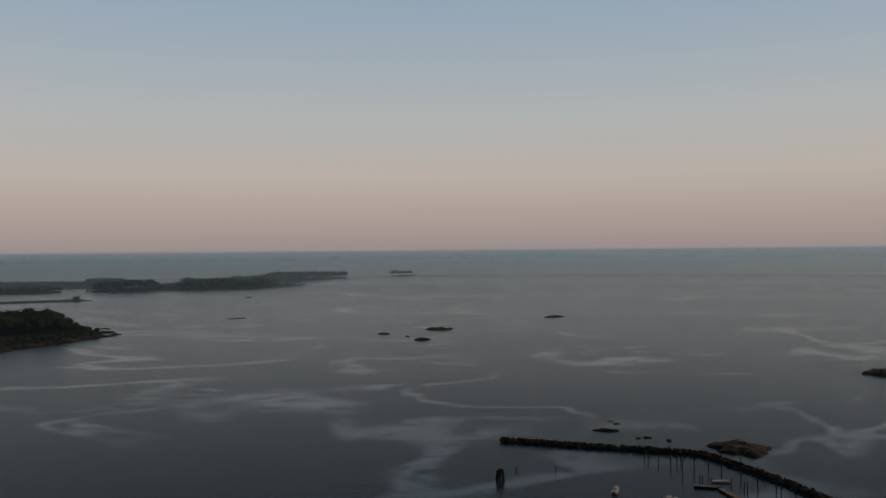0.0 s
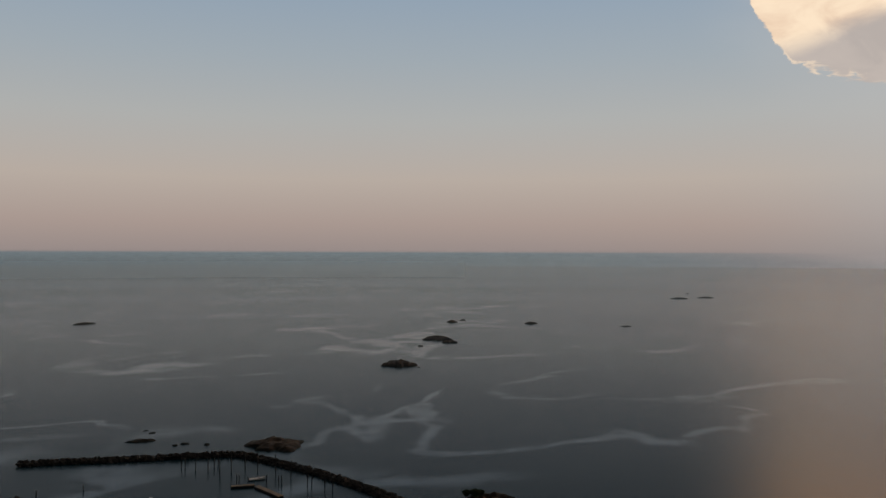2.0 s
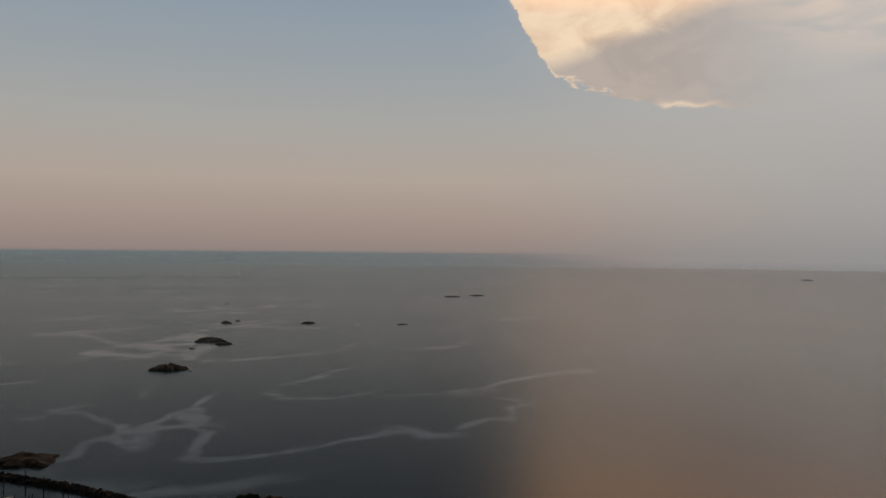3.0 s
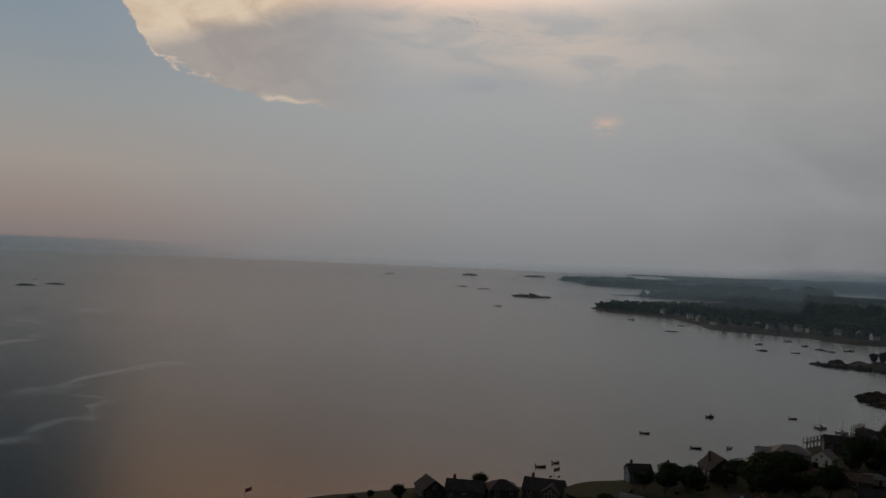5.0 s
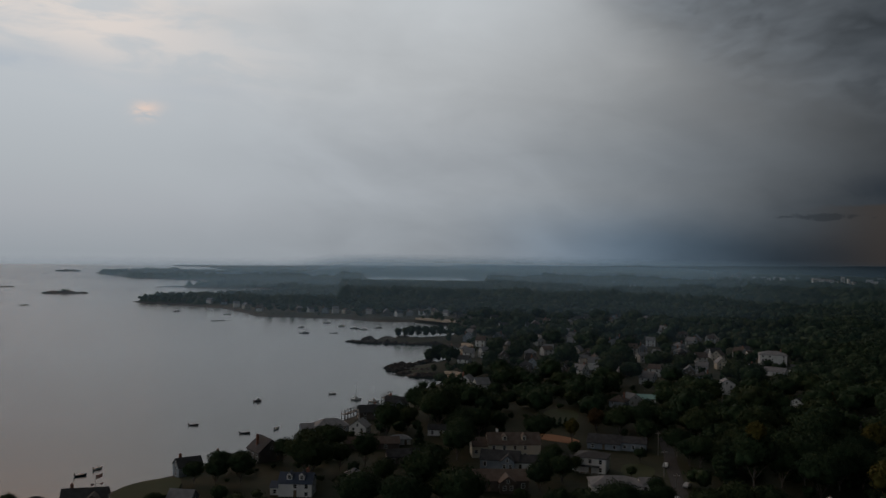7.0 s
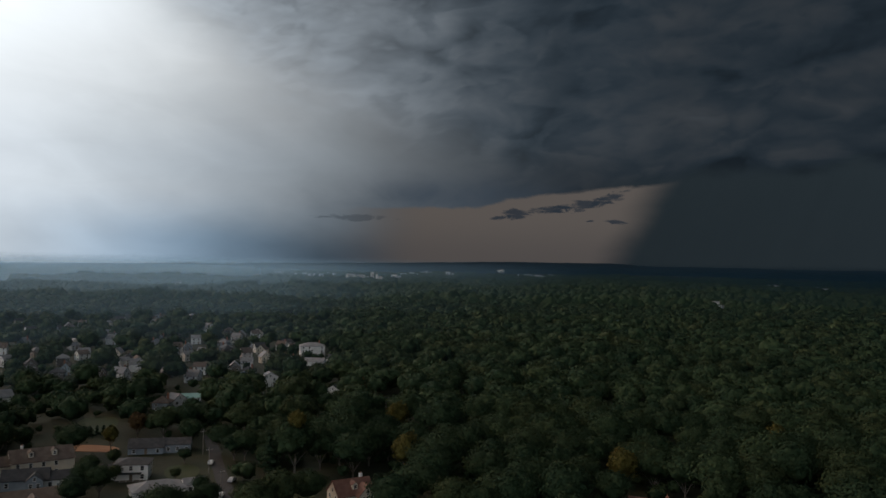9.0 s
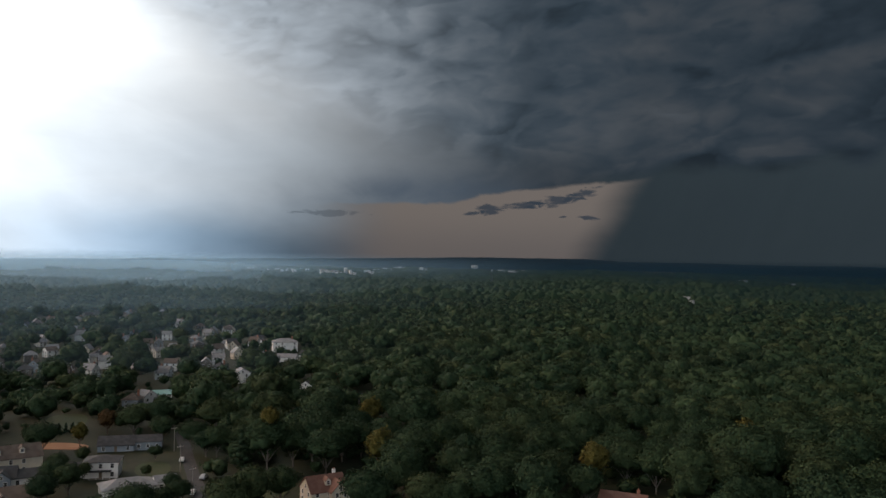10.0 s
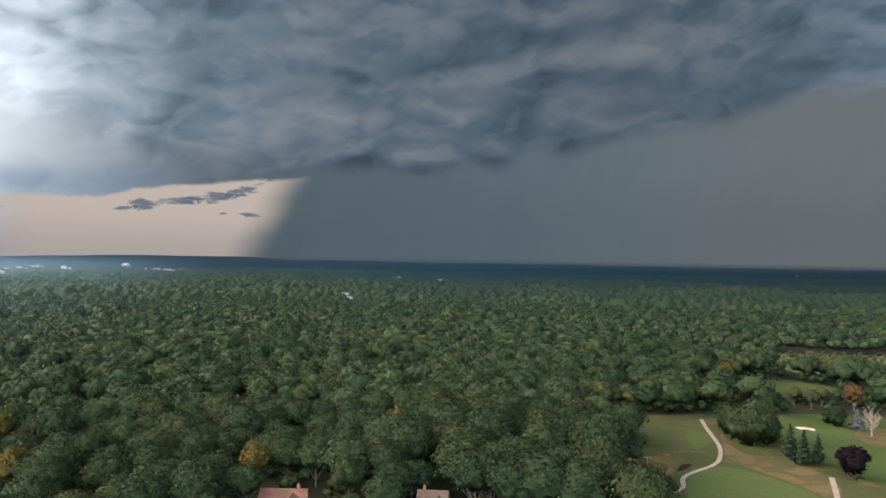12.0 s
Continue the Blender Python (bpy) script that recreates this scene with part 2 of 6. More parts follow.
def paint(name, a, b2, scale=1.5, rough=0.7, spec=0.4, vary=0.25, grain=0.02):
    """A two-tone weathered surface: broad stains, fine grain, a shift from thing to thing."""
    m, t, b = material(name, rough, spec)
    p = place_of(t)
    c = blend(t, noise_of(t, p, scale * 0.25, 4).step(.35, .7), a, b2)
    c = blend(t, noise_of(t, p, scale * 4, 5) * 0.35, c, tuple(v * 0.7 for v in a))
    c = blend(t, random_of(t) * vary, c, tuple(v * 0.62 for v in b2))
    t.links.new(c.socket, b.inputs["Base Color"])
    bump(t, b, noise_of(t, p, scale * 6, 4), 0.4, grain)
    return m


def foliage(name, deep, light, other, shift=0.3):
    """Leaves: hue shifts from tree to tree, from clump to clump and with broad patches."""
    m, t, b = material(name, 0.8, 0.06)
    p = place_of(t)
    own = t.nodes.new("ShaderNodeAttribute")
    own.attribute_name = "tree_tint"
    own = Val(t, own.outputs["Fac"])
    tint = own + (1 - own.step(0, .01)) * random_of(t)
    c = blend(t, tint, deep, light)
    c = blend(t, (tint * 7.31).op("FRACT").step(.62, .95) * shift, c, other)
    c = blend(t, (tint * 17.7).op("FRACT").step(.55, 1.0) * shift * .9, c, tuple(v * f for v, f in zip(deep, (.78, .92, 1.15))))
    c = blend(t, island_of(t) * 0.36, c, tuple(v * 1.5 for v in light))
    c = blend(t, noise_of(t, p, 0.012, 3).step(.4, .7) * 0.35, c, deep)
    c = blend(t, noise_of(t, p, 0.9, 3).step(.45, .7) * 0.28, c, tuple(v * .6 for v in deep))
    t.links.new(c.socket, b.inputs["Base Color"])
    tr = t.nodes.new("ShaderNodeBsdfTranslucent")
    t.links.new(c.socket, tr.inputs[0])
    mix = t.nodes.new("ShaderNodeMixShader")
    mix.inputs[0].default_value = 0.08
    t.links.new(b.outputs[0], mix.inputs[1])
    t.links.new(tr.outputs[0], mix.inputs[2])
    t.links.new(mix.outputs[0], t.nodes["Material Output"].inputs[0])
    return m


LEAF = foliage("leaf_green", (.020, .040, .021), (.045, .070, .033), (.070, .074, .029), .42)
LEAF_YELLOW = foliage("leaf_yellow", (.085, .080, .022), (.130, .112, .030), (.07, .08, .024))
LEAF_RUST = foliage("leaf_rust", (.070, .046, .022), (.105, .066, .030), (.07, .065, .022))
LEAF_PURPLE = foliage("leaf_purple", (.009, .006, .010), (.015, .009, .014), (.012, .008, .012))
LEAF_BLUE = foliage("needle_blue", (.075, .10, .10), (.11, .14, .14), (.08, .10, .09))
NEEDLE = foliage("needle_green", (.018, .036, .020), (.032, .053, .028), (.034, .046, .02))
LEAF_DULL = foliage("leaf_dull", (.060, .078, .036), (.090, .100, .046), (.10, .09, .045))
BARK = paint("bark", (.10, .085, .07), (.20, .18, .16), 3, .9, .2)
ROCK_WET, _t, _b = material("rock_weed", .75, .2)
_p = place_of(_t)
_s = _t.nodes.new("ShaderNodeSeparateXYZ")
_t.links.new(_p.socket, _s.inputs[0])
_h = Val(_t, _s.outputs[2]) + noise_of(_t, _p, .5, 4) * 1.6 - 0.8
_c = blend(_t, noise_of(_t, _p, .35, 5).step(.4, .62), (.022, .018, .014), (.052, .038, .026))
_c = blend(_t, 1 - _h.step(.5, 1.3), _c, (.014, .015, .011))
_t.links.new(_c.socket, _b.inputs["Base Color"])
bump(_t, _b, noise_of(_t, _p, 1.5, 6), .8, .25)
STONE_DARK = paint("breakwater_stone", (.030, .029, .026), (.065, .060, .052), 1.0, .8, .3, .4, .05)
WOOD_GREY = paint("weathered_wood", (.20, .18, .16), (.32, .29, .25), 2, .8, .3)
WOOD_DARK = paint("pile_wood", (.035, .03, .027), (.075, .065, .055), 2, .8, .3)
PLANK = paint("dock_plank", (.25, .205, .155), (.34, .29, .23), 2, .8, .3)
WHITE = paint("white_paint", (.84, .84, .82), (.72, .72, .70), 1.2, .6, .4, .1)
CREAM = paint("cream_paint", (.66, .60, .48), (.54, .49, .40), 1.2, .65, .4, .1)
GREYB = paint("blue_grey_clapboard", (.22, .26, .30), (.32, .36, .40), 1.2, .7, .3, .2)
SHINGLE = paint("cedar_shingle_wall", (.10, .09, .08), (.16, .145, .13), 1.5, .8, .3, .3)
BROWN = paint("brown_board", (.16, .12, .085), (.23, .18, .13), 1.5, .75, .3, .2)
ROOF_GREY = paint("asphalt_shingle", (.05, .052, .057), (.09, .093, .097), 2.0, .85, .3, .4, .03)
ROOF_PALE = paint("pale_shingle", (.24, .245, .255), (.34, .345, .355), 2.0, .8, .3, .3, .03)
ROOF_BLUE = paint("slate_blue_roof", (.055, .075, .12), (.08, .105, .15), 2.0, .7, .4, .3, .03)
ROOF_RED = paint("red_brown_roof", (.17, .085, .065), (.24, .135, .105), 2.0, .8, .3, .3, .03)
ROOF_BROWN = paint("brown_roof", (.13, .10, .085), (.19, .155, .13), 2.0, .85, .3, .4, .03)
TURQ = paint("turquoise_roof", (.20, .42, .40), (.28, .50, .47), 1.0, .6, .4, .1)
BRICK = paint("chimney_brick", (.26, .11, .075), (.36, .19, .13), 4, .85, .3)
GLASS, _t, _b = material("window_glass", .08, .6)
_b.inputs["Base Color"].default_value = (.015, .018, .022, 1)
METAL = paint("galvanised_steel", (.45, .46, .47), (.58, .59, .60), 1.0, .4, .5, .1)
ASPHALT = paint("asphalt", (.032, .031, .032), (.050, .047, .045), 1.0, .85, .3)
CONCRETE = paint("path_concrete", (.27, .25, .22), (.36, .33, .29), .8, .85, .3)
SAND = paint("sand", (.46, .38, .28), (.58, .50, .38), .6, .9, .2)
BUNKER = paint("bunker_sand", (.62, .58, .50), (.56, .52, .45), 1.2, .9, .2)
EARTH = paint("orange_earth", (.30, .155, .08), (.38, .22, .125), .5, .9, .2)


def turf(name, a, b2, dry, amount, bare):
    """Mown or rough grass: broad tone, dry patches, tufts and bare threads."""
    m, t, b = material(name, .95, .12)
    p = place_of(t)
    c = blend(t, noise_of(t, p, .035, 4, .6).step(.35, .65), a, b2)
    c = blend(t, noise_of(t, p, .07, 6, 1.2, .6).step(.62 - amount * .3, .80 - amount * .3) * .85, c, dry)
    c = blend(t, noise_of(t, p, .22, 6, 1.6, .65).step(.60, .74) * bare, c, tuple(v * .55 for v in dry))
    c = blend(t, noise_of(t, p, 1.1, 5).step(.4, .7) * .3, c, tuple(v * .62 for v in a))
    t.links.new(c.socket, b.inputs["Base Color"])
    bump(t, b, noise_of(t, p, 1.4, 5), .6, .2)
    return m


TURF = turf("fairway_turf", (.048, .082, .024), (.064, .098, .031), (.105, .098, .042), .15, .15)
TURF_PALE = turf("putting_turf", (.058, .090, .030), (.074, .108, .038), (.112, .104, .048), .3, .25)
TURF_DULL = turf("rough_turf", (.044, .062, .024), (.066, .078, .032), (.120, .095, .046), .35, .5)
HAY = turf("dry_grass", (.10, .084, .042), (.150, .115, .060), (.055, .066, .028), .68, .8)
LAWN = paint("lawn", (.034, .054, .019), (.058, .068, .028), .2, .9, .2, 0)
MARSH = paint("marsh_scrub", (.095, .125, .05), (.14, .165, .072), .25, .95, .2, 0)
MUD = paint("pond_mud", (.012, .012, .010), (.022, .020, .016), .8, .95, .1, 0)

GROUND, _t, _b = material("ground_cover", .92, .2)
_p = place_of(_t)
_s = _t.nodes.new("ShaderNodeSeparateXYZ")
_t.links.new(_p.socket, _s.inputs[0])
_c = blend(_t, noise_of(_t, _p, .02, 5).step(.35, .65), (.018, .024, .011), (.034, .040, .019))
_c = blend(_t, noise_of(_t, _p, .3, 4).step(.5, .75) * .6, _c, (.042, .037, .023))
_h = Val(_t, _s.outputs[2]) + noise_of(_t, _p, .15, 4) * 1.2 - .6
_c = blend(_t, 1 - _h.step(1.0, 1.9), _c, (.046, .040, .031))
_c = blend(_t, 1 - _h.step(.2, .9), _c, (.03, .029, .022))
_t.links.new(_c.socket, _b.inputs["Base Color"])
bump(_t, _b, noise_of(_t, _p, .6, 5), .5, .2)

# sea: slicks lie smooth between ruffled water; sheen is set by bearing and range
SEA, _t, _b = material("sea_water", .3, .14)
_b.inputs["IOR"].default_value = 1.333
_b.inputs["Specular Tint"].default_value = (.80, .94, 1.0, 1)
_p = place_of(_t)
_s = _t.nodes.new("ShaderNodeSeparateXYZ")
_t.links.new(_p.socket, _s.inputs[0])
_long = vec(_t, Val(_t, _s.outputs[0]), Val(_t, _s.outputs[1]) * .62)
_drift = vec(_t, Val(_t, _s.outputs[0]) * .8 + Val(_t, _s.outputs[1]) * .45, Val(_t, _s.outputs[1]) * 1.15 - Val(_t, _s.outputs[0]) * .5)
_n2 = noise_of(_t, _long, .0085, 4, 1.0)


def thread(scale, seed, width):
    """Thin winding lines on the water."""
    p = vec(_t, Val(_t, _s.outputs[0]) * .9 + Val(_t, _s.outputs[1]) * .3, Val(_t, _s.outputs[1]) * 1.1 - Val(_t, _s.outputs[0]) * .45, seed)
    return 1 - (noise_of(_t, p, scale, 3, .5, .45) - .5).op("ABSOLUTE").step(width * .25, width)


_gate = noise_of(_t, vec(_t, Val(_t, _s.outputs[0]), Val(_t, _s.outputs[1]), 40.0), .0045, 3, .4)
_grain = noise_of(_t, _drift, .05, 6, .6, .62)
_wisp = (thread(.0034, 3.0, .022) * _gate.step(.44, .56)).op("MAXIMUM", thread(.0065, 9.0, .022) * (1 - _gate.step(.40, .52)) * .8)
_wide = noise_of(_t, _drift, .0075, 3, .8, .5).step(.64, .71)
_slick = _wisp.op("MAXIMUM", _wide * .8) * _grain.step(.34, .56)
_ruff = noise_of(_t, _long, .0016, 3).step(.3, .7)
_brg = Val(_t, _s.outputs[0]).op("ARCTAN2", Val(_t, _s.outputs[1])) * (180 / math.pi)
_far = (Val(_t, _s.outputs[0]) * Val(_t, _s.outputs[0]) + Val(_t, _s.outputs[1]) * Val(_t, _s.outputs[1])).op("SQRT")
# bright sheen put into the material: reflection raised past bearing 46 and with distance
_sheen_side = _brg.step(46, 62)
_r = .250 + _ruff * .018 - _sheen_side * .05 - _slick * (.06 - _sheen_side * .05)
_t.links.new((.058 + _far.step(330, 1300) * .27 * (1 - _sheen_side * .1) + _sheen_side * .26 + _slick * (.22 - _sheen_side * .19)).socket, _b.inputs["Specular IOR Level"])
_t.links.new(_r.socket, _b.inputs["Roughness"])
_c = blend(_t, _n2.step(.3, .7), (.005, .025, .038), (.008, .031, .046))
_t.links.new(_c.socket, _b.inputs["Base Color"])
_w = noise_of(_t, vec(_t, Val(_t, _s.outputs[0]), Val(_t, _s.outputs[1])), .35, 3, .4) + noise_of(_t, _p, .06, 3) * 2.2
bump(_t, _b, _w, .085, .5)


# ---- building helpers ----
rng = np.random.default_rng(7)


def at(b, r, z=0.0):
    a = radians(b)
    return Vector((r * math.sin(a), r * math.cos(a), z))


def mesh_np(name, verts, tris, mat, smooth=True, normals=None):
    """A triangle mesh from arrays."""
    me = bpy.data.meshes.new(name)
    n, k = len(verts), len(tris)
    me.vertices.add(n)
    me.vertices.foreach_set("co", np.asarray(verts, dtype=np.float32).ravel())
    me.loops.add(k * 3)
    me.loops.foreach_set("vertex_index", np.asarray(tris, dtype=np.int32).ravel())
    me.polygons.add(k)
    me.polygons.foreach_set("loop_start", np.arange(0, k * 3, 3, dtype=np.int32))
    me.polygons.foreach_set("use_smooth", np.full(k, smooth))
    me.update(calc_edges=True)
    me.materials.append(mat)
    if normals is not None:
        me.normals_split_custom_set_from_vertices(np.asarray(normals, dtype=np.float32))
    return me


def thing(name, label, category, m=None, group="", kind=""):
    ob = tagged(new(name), label, category, group, kind)
    ob.matrix_world = m or Matrix()
    return ob


def part(name, bm, mat, parent, label="", smooth=False):
    """Links a bmesh as one mesh object under a thing or a part."""
    me = bpy.data.meshes.new(name)
    if smooth:
        for f in bm.faces:
            f.smooth = True
    bm.to_mesh(me)
    bm.free()
    me.materials.append(mat)
    ob = new(name, me)
    ob.parent = parent
    return tagged(ob, label)


def part_of(name, me, parent, label=""):
    ob = new(name, me)
    ob.parent = parent
    return tagged(ob, label)


def add_box(bm, x0, x1, y0, y1, z0, z1):
    v = [bm.verts.new(p) for p in ((x0, y0, z0), (x1, y0, z0), (x1, y1, z0), (x0, y1, z0), (x0, y0, z1), (x1, y0, z1), (x1, y1, z1), (x0, y1, z1))]
    for f in ((3, 2, 1, 0), (4, 5, 6, 7), (0, 1, 5, 4), (1, 2, 6, 5), (2, 3, 7, 6), (3, 0, 4, 7)):
        bm.faces.new([v[i] for i in f])
    return v


def box(x0, x1, y0, y1, z0, z1, bevel=0.0):
    bm = bmesh.new()
    add_box(bm, x0, x1, y0, y1, z0, z1)
    if bevel:
        bmesh.ops.bevel(bm, geom=bm.edges[:], offset=bevel, segments=1, affect="EDGES")
    return bm


def prism(outline, z0, z1):
    """A plan outline raised from z0 to z1."""
    bm = bmesh.new()
    lo = [bm.verts.new((x, y, z0)) for x, y in outline]
    hi = [bm.verts.new((x, y, z1)) for x, y in outline]
    n = len(lo)
    bm.faces.new(lo[::-1])
    bm.faces.new(hi)
    for i in range(n):
        bm.faces.new((lo[i], lo[(i + 1) % n], hi[(i + 1) % n], hi[i]))
    bmesh.ops.recalc_face_normals(bm, faces=bm.faces[:])
    return bm


def tube(points, radii, sides=7):
    """A tapered limb through points."""
    bm = bmesh.new()
    rings = []
    for i, (p, r) in enumerate(zip(points, radii)):
        p = Vector(p)
        d = (Vector(points[min(i + 1, len(points) - 1)]) - Vector(points[max(i - 1, 0)])).normalized()
        u = d.orthogonal().normalized()
        w = d.cross(u)
        rings.append([bm.verts.new(p + (u * math.cos(k * math.tau / sides) + w * math.sin(k * math.tau / sides)) * r) for k in range(sides)])
    for a, b in zip(rings, rings[1:]):
        for k in range(sides):
            bm.faces.new((a[k], a[(k + 1) % sides], b[(k + 1) % sides], b[k]))
    bm.faces.new(rings[0][::-1])
    bm.faces.new(rings[-1])
    return bm


def join(*meshes):
    out = bmesh.new()
    for b in meshes:
        me = bpy.data.meshes.new("tmp")
        b.to_mesh(me)
        b.free()
        out.from_mesh(me)
        bpy.data.meshes.remove(me)
    return out


def low_xy(pairs):
    """Plan points whose ranges were taken at sea level, for ground 4 m higher."""
    return ring_xy([(b, r * .95) for b, r in pairs])


def ring_xy(pairs):
    return np.array([at(b, r)[:2] for b, r in pairs])


def inside(poly, x, y):
    """Which points lie in a plan polygon."""
    res = np.zeros(x.shape, bool)
    j = len(poly) - 1
    for i in range(len(poly)):
        xi, yi, xj, yj = *poly[i], *poly[j]
        hit = ((yi > y) != (yj > y)) & (x < (xj - xi) * (y - yi) / (yj - yi + 1e-12) + xi)
        res ^= hit
        j = i
    return res


def shore_distance(poly, x, y):
    """Signed distance to a plan polygon, positive inside."""
    best = np.full(x.shape, 1e9)
    for i in range(len(poly)):
        a, b = poly[i - 1], poly[i]
        d = b - a
        t = np.clip(((x - a[0]) * d[0] + (y - a[1]) * d[1]) / (d @ d), 0, 1)
        best = np.minimum(best, np.hypot(x - a[0] - t * d[0], y - a[1] - t * d[1]))
    return np.where(inside(poly, x, y), best, -best)


# ---- the lie of the land ----
MAINLAND = ring_xy([(-75, 420), (-40, 190), (0, 160), (22, 205), (31, 244), (38, 250), (48, 252), (58, 258), (66, 272), (72, 283), (76, 287), (82, 295),
                    (85.8, 311), (89.7, 325), (92.1, 339), (95.6, 372), (97.5, 408), (100.9, 455), (102.6, 500), (103.6, 520), (104.8, 536),
                    (103.8, 549), (101.6, 554), (100.7, 590), (102.4, 612), (104.4, 642), (105.6, 700), (104.8, 741), (103.1, 750), (99.8, 757),
                    (97.8, 768), (99.8, 800), (102.4, 815), (105.0, 850), (104.8, 950), (102, 1015), (99.8, 1004), (97.5, 1043), (94.8, 1059),
                    (91.7, 1075), (89.4, 1226), (86.7, 1300), (84, 1360), (83.5, 1400), (84.7, 1468), (90, 1600), (95, 1750), (93.5, 1900),
                    (89.4, 1960), (86.7, 1975), (86.6, 2015), (90, 2060), (91, 2200), (89.8, 2300), (88.2, 2470), (83.6, 2613), (81.3, 3150),
                    (81.7, 3290), (85, 3250), (92, 3300), (97, 3500), (94, 3800), (89, 4100), (88, 5200), (100, 5400), (120, 5400), (140, 5400),
                    (160, 5400), (180, 5400), (200, 5400), (220, 5400), (240, 5400), (260, 5400), (272, 5300), (278, 3000), (282, 1200)])
LAGOON = ring_xy([(99.2, 3260), (106.2, 3280), (106.6, 2980), (105.4, 2760), (103.4, 2580), (101, 2560), (99.4, 2660), (98.6, 2900)])
ISLANDS = [ring_xy(p) for p in (
    [(-50, 1500), (-28.1, 1860), (-26.2, 1822), (-24.3, 1915), (-25.6, 2040), (-21.6, 2080), (-20.4, 2240), (-30, 2500), (-50, 2400)],
    [(-34, 1480), (-28, 1502), (-25.6, 1500), (-23.9, 1508), (-22.2, 1516), (-23.7, 1550), (-28, 1548), (-34, 1540)],
    [(-23.4, 1890), (-21.2, 1822), (-18.2, 1846), (-16.1, 1838), (-12.8, 1873), (-9.4, 2020), (-11, 2120), (-14, 2120), (-18, 2060), (-22, 2010)],
    [(-12.2, 2240), (-8.7, 2362), (-6.1, 2530), (-8, 2600), (-12, 2480)],
    [(-4.3, 2570), (-3.7, 2630), (-.8, 2605), (-1, 2660), (-3, 2700), (-4.3, 2650)],
    [(-44, 640), (-28.1, 775), (-26.6, 798), (-25, 820), (-23.4, 844), (-21.9, 876), (-22.8, 900), (-23.9, 955), (-25, 1030), (-32, 1100), (-46, 1000)])]
FIELDS = [ring_xy(p) for p in ([(98.5, 2150), (104.6, 2150), (104.2, 2600), (99.2, 2680)], 
                               [(112.5, 1840), (119.5, 1900), (121, 2010), (116, 2060), (112.5, 2000)],
                               [(121.5, 3050), (126.5, 2900), (130.5, 2500), (131.4, 2150), (130.2, 2150), (128.8, 2480), (125, 2750), (121, 2900)],
                               [(111, 385), (113.2, 385), (113.6, 425), (111, 425)])]
GOLF = low_xy([(169.3, 412), (170, 440), (173.5, 456), (176.8, 470), (180, 480), (184, 500), (188, 505), (196, 500), (200, 300), (196, 225), (176, 225), (173.2, 250), (172.9, 290), (173.4, 330), (172.4, 375)])
FAR_FAIRWAY = low_xy([(174.6, 548), (178.5, 558), (180.0, 572), (184.4, 582), (185.2, 612), (181.4, 640), (179.6, 606), (177.6, 590), (174.5, 572)])
MARSHLAND = low_xy([(180.9, 765), (182.0, 690), (184.0, 664), (187.5, 662), (194, 670), (194, 850), (187, 840), (181.6, 815)])


def value_noise(x, y, cell, seed):
    """Smooth random heights, 0 to 1."""
    u, v = x / cell, y / cell
    i, j = np.floor(u), np.floor(v)
    fu, fv = u - i, v - j
    fu, fv = fu * fu * (3 - 2 * fu), fv * fv * (3 - 2 * fv)

    def h(a, b):
        s = np.sin(a * 127.1 + b * 311.7 + seed * 74.7) * 43758.5453
        return s - np.floor(s)
    return (h(i, j) * (1 - fu) + h(i + 1, j) * fu) * (1 - fv) + (h(i, j + 1) * (1 - fu) + h(i + 1, j + 1) * fu) * fv


def smooth01(x):
    x = np.clip(x, 0, 1)
    return x * x * (3 - 2 * x)


def land_depth(x, y):
    """How far inside the shore a place lies; negative on water."""
    d = np.minimum(shore_distance(MAINLAND, x, y), -shore_distance(LAGOON, x, y))
    for isle in ISLANDS:
        d = np.maximum(d, shore_distance(isle, x, y))
    wob = (value_noise(x, y, 23, 1) - .5) * 9 + (value_noise(x, y, 9, 2) - .5) * 4
    r = np.hypot(x, y)
    return d + wob * smooth01((r - 400) / 300) + (value_noise(x, y, 60, 5) - .5) * 24 * smooth01((r - 1500) / 800)


def ground_z(x, y, d=None):
    d = land_depth(x, y) if d is None else d
    r = np.hypot(x, y)
    b = np.degrees(np.arctan2(x, y)) % 360
    z = np.where(d > 0, 4.0 * (1 - np.exp(-np.maximum(d, 0) / 14)), np.maximum(-4, d * .25))
    z = z + np.where(d > 0, smooth01((d - 150) / 400) * smooth01((r - 700) / 600) * (value_noise(x, y, 420, 3) * 16 - 4), 0)
    ridge = np.interp(b, [85, 92, 100, 112, 122, 128, 138, 146, 150, 200, 210], [2, 3, 5, 8, 10, 10, 10, 10, 10, 10, 8])
    ridge = ridge + (value_noise(x, y, 700, 9) - .5) * 6
    return z + np.where(d > 0, smooth01((r - 3500) / 1300) * ridge, 0)


# ground: one sheet from under the camera to the skyline
bearings = np.concatenate([np.arange(-32, 191, .42), np.arange(192, 328, 3.0)])
ranges = np.concatenate([np.array([0.001, 60, 120, 160, 190]), 205 * (4960 / 205) ** (np.arange(150) / 149)])
B, RR = np.meshgrid(np.radians(bearings), ranges)
gx, gy = RR * np.sin(B), RR * np.cos(B)
gz = ground_z(gx, gy)
nb, nr = len(bearings), len(ranges)
idx = np.arange(nb * nr).reshape(nr, nb)
q00, q01, q10, q11 = idx[:-1], np.roll(idx, -1, 1)[:-1], idx[1:], np.roll(idx, -1, 1)[1:]
tris = np.concatenate([np.stack([q00, q10, q11], -1).reshape(-1, 3), np.stack([q00, q11, q01], -1).reshape(-1, 3)])
ground = new("ground", mesh_np("ground", np.stack([gx, gy, gz], -1).reshape(-1, 3), tris, GROUND))
tagged(ground, "dark grassy coastal land with sandy and muddy shores", "ground", kind="structure")

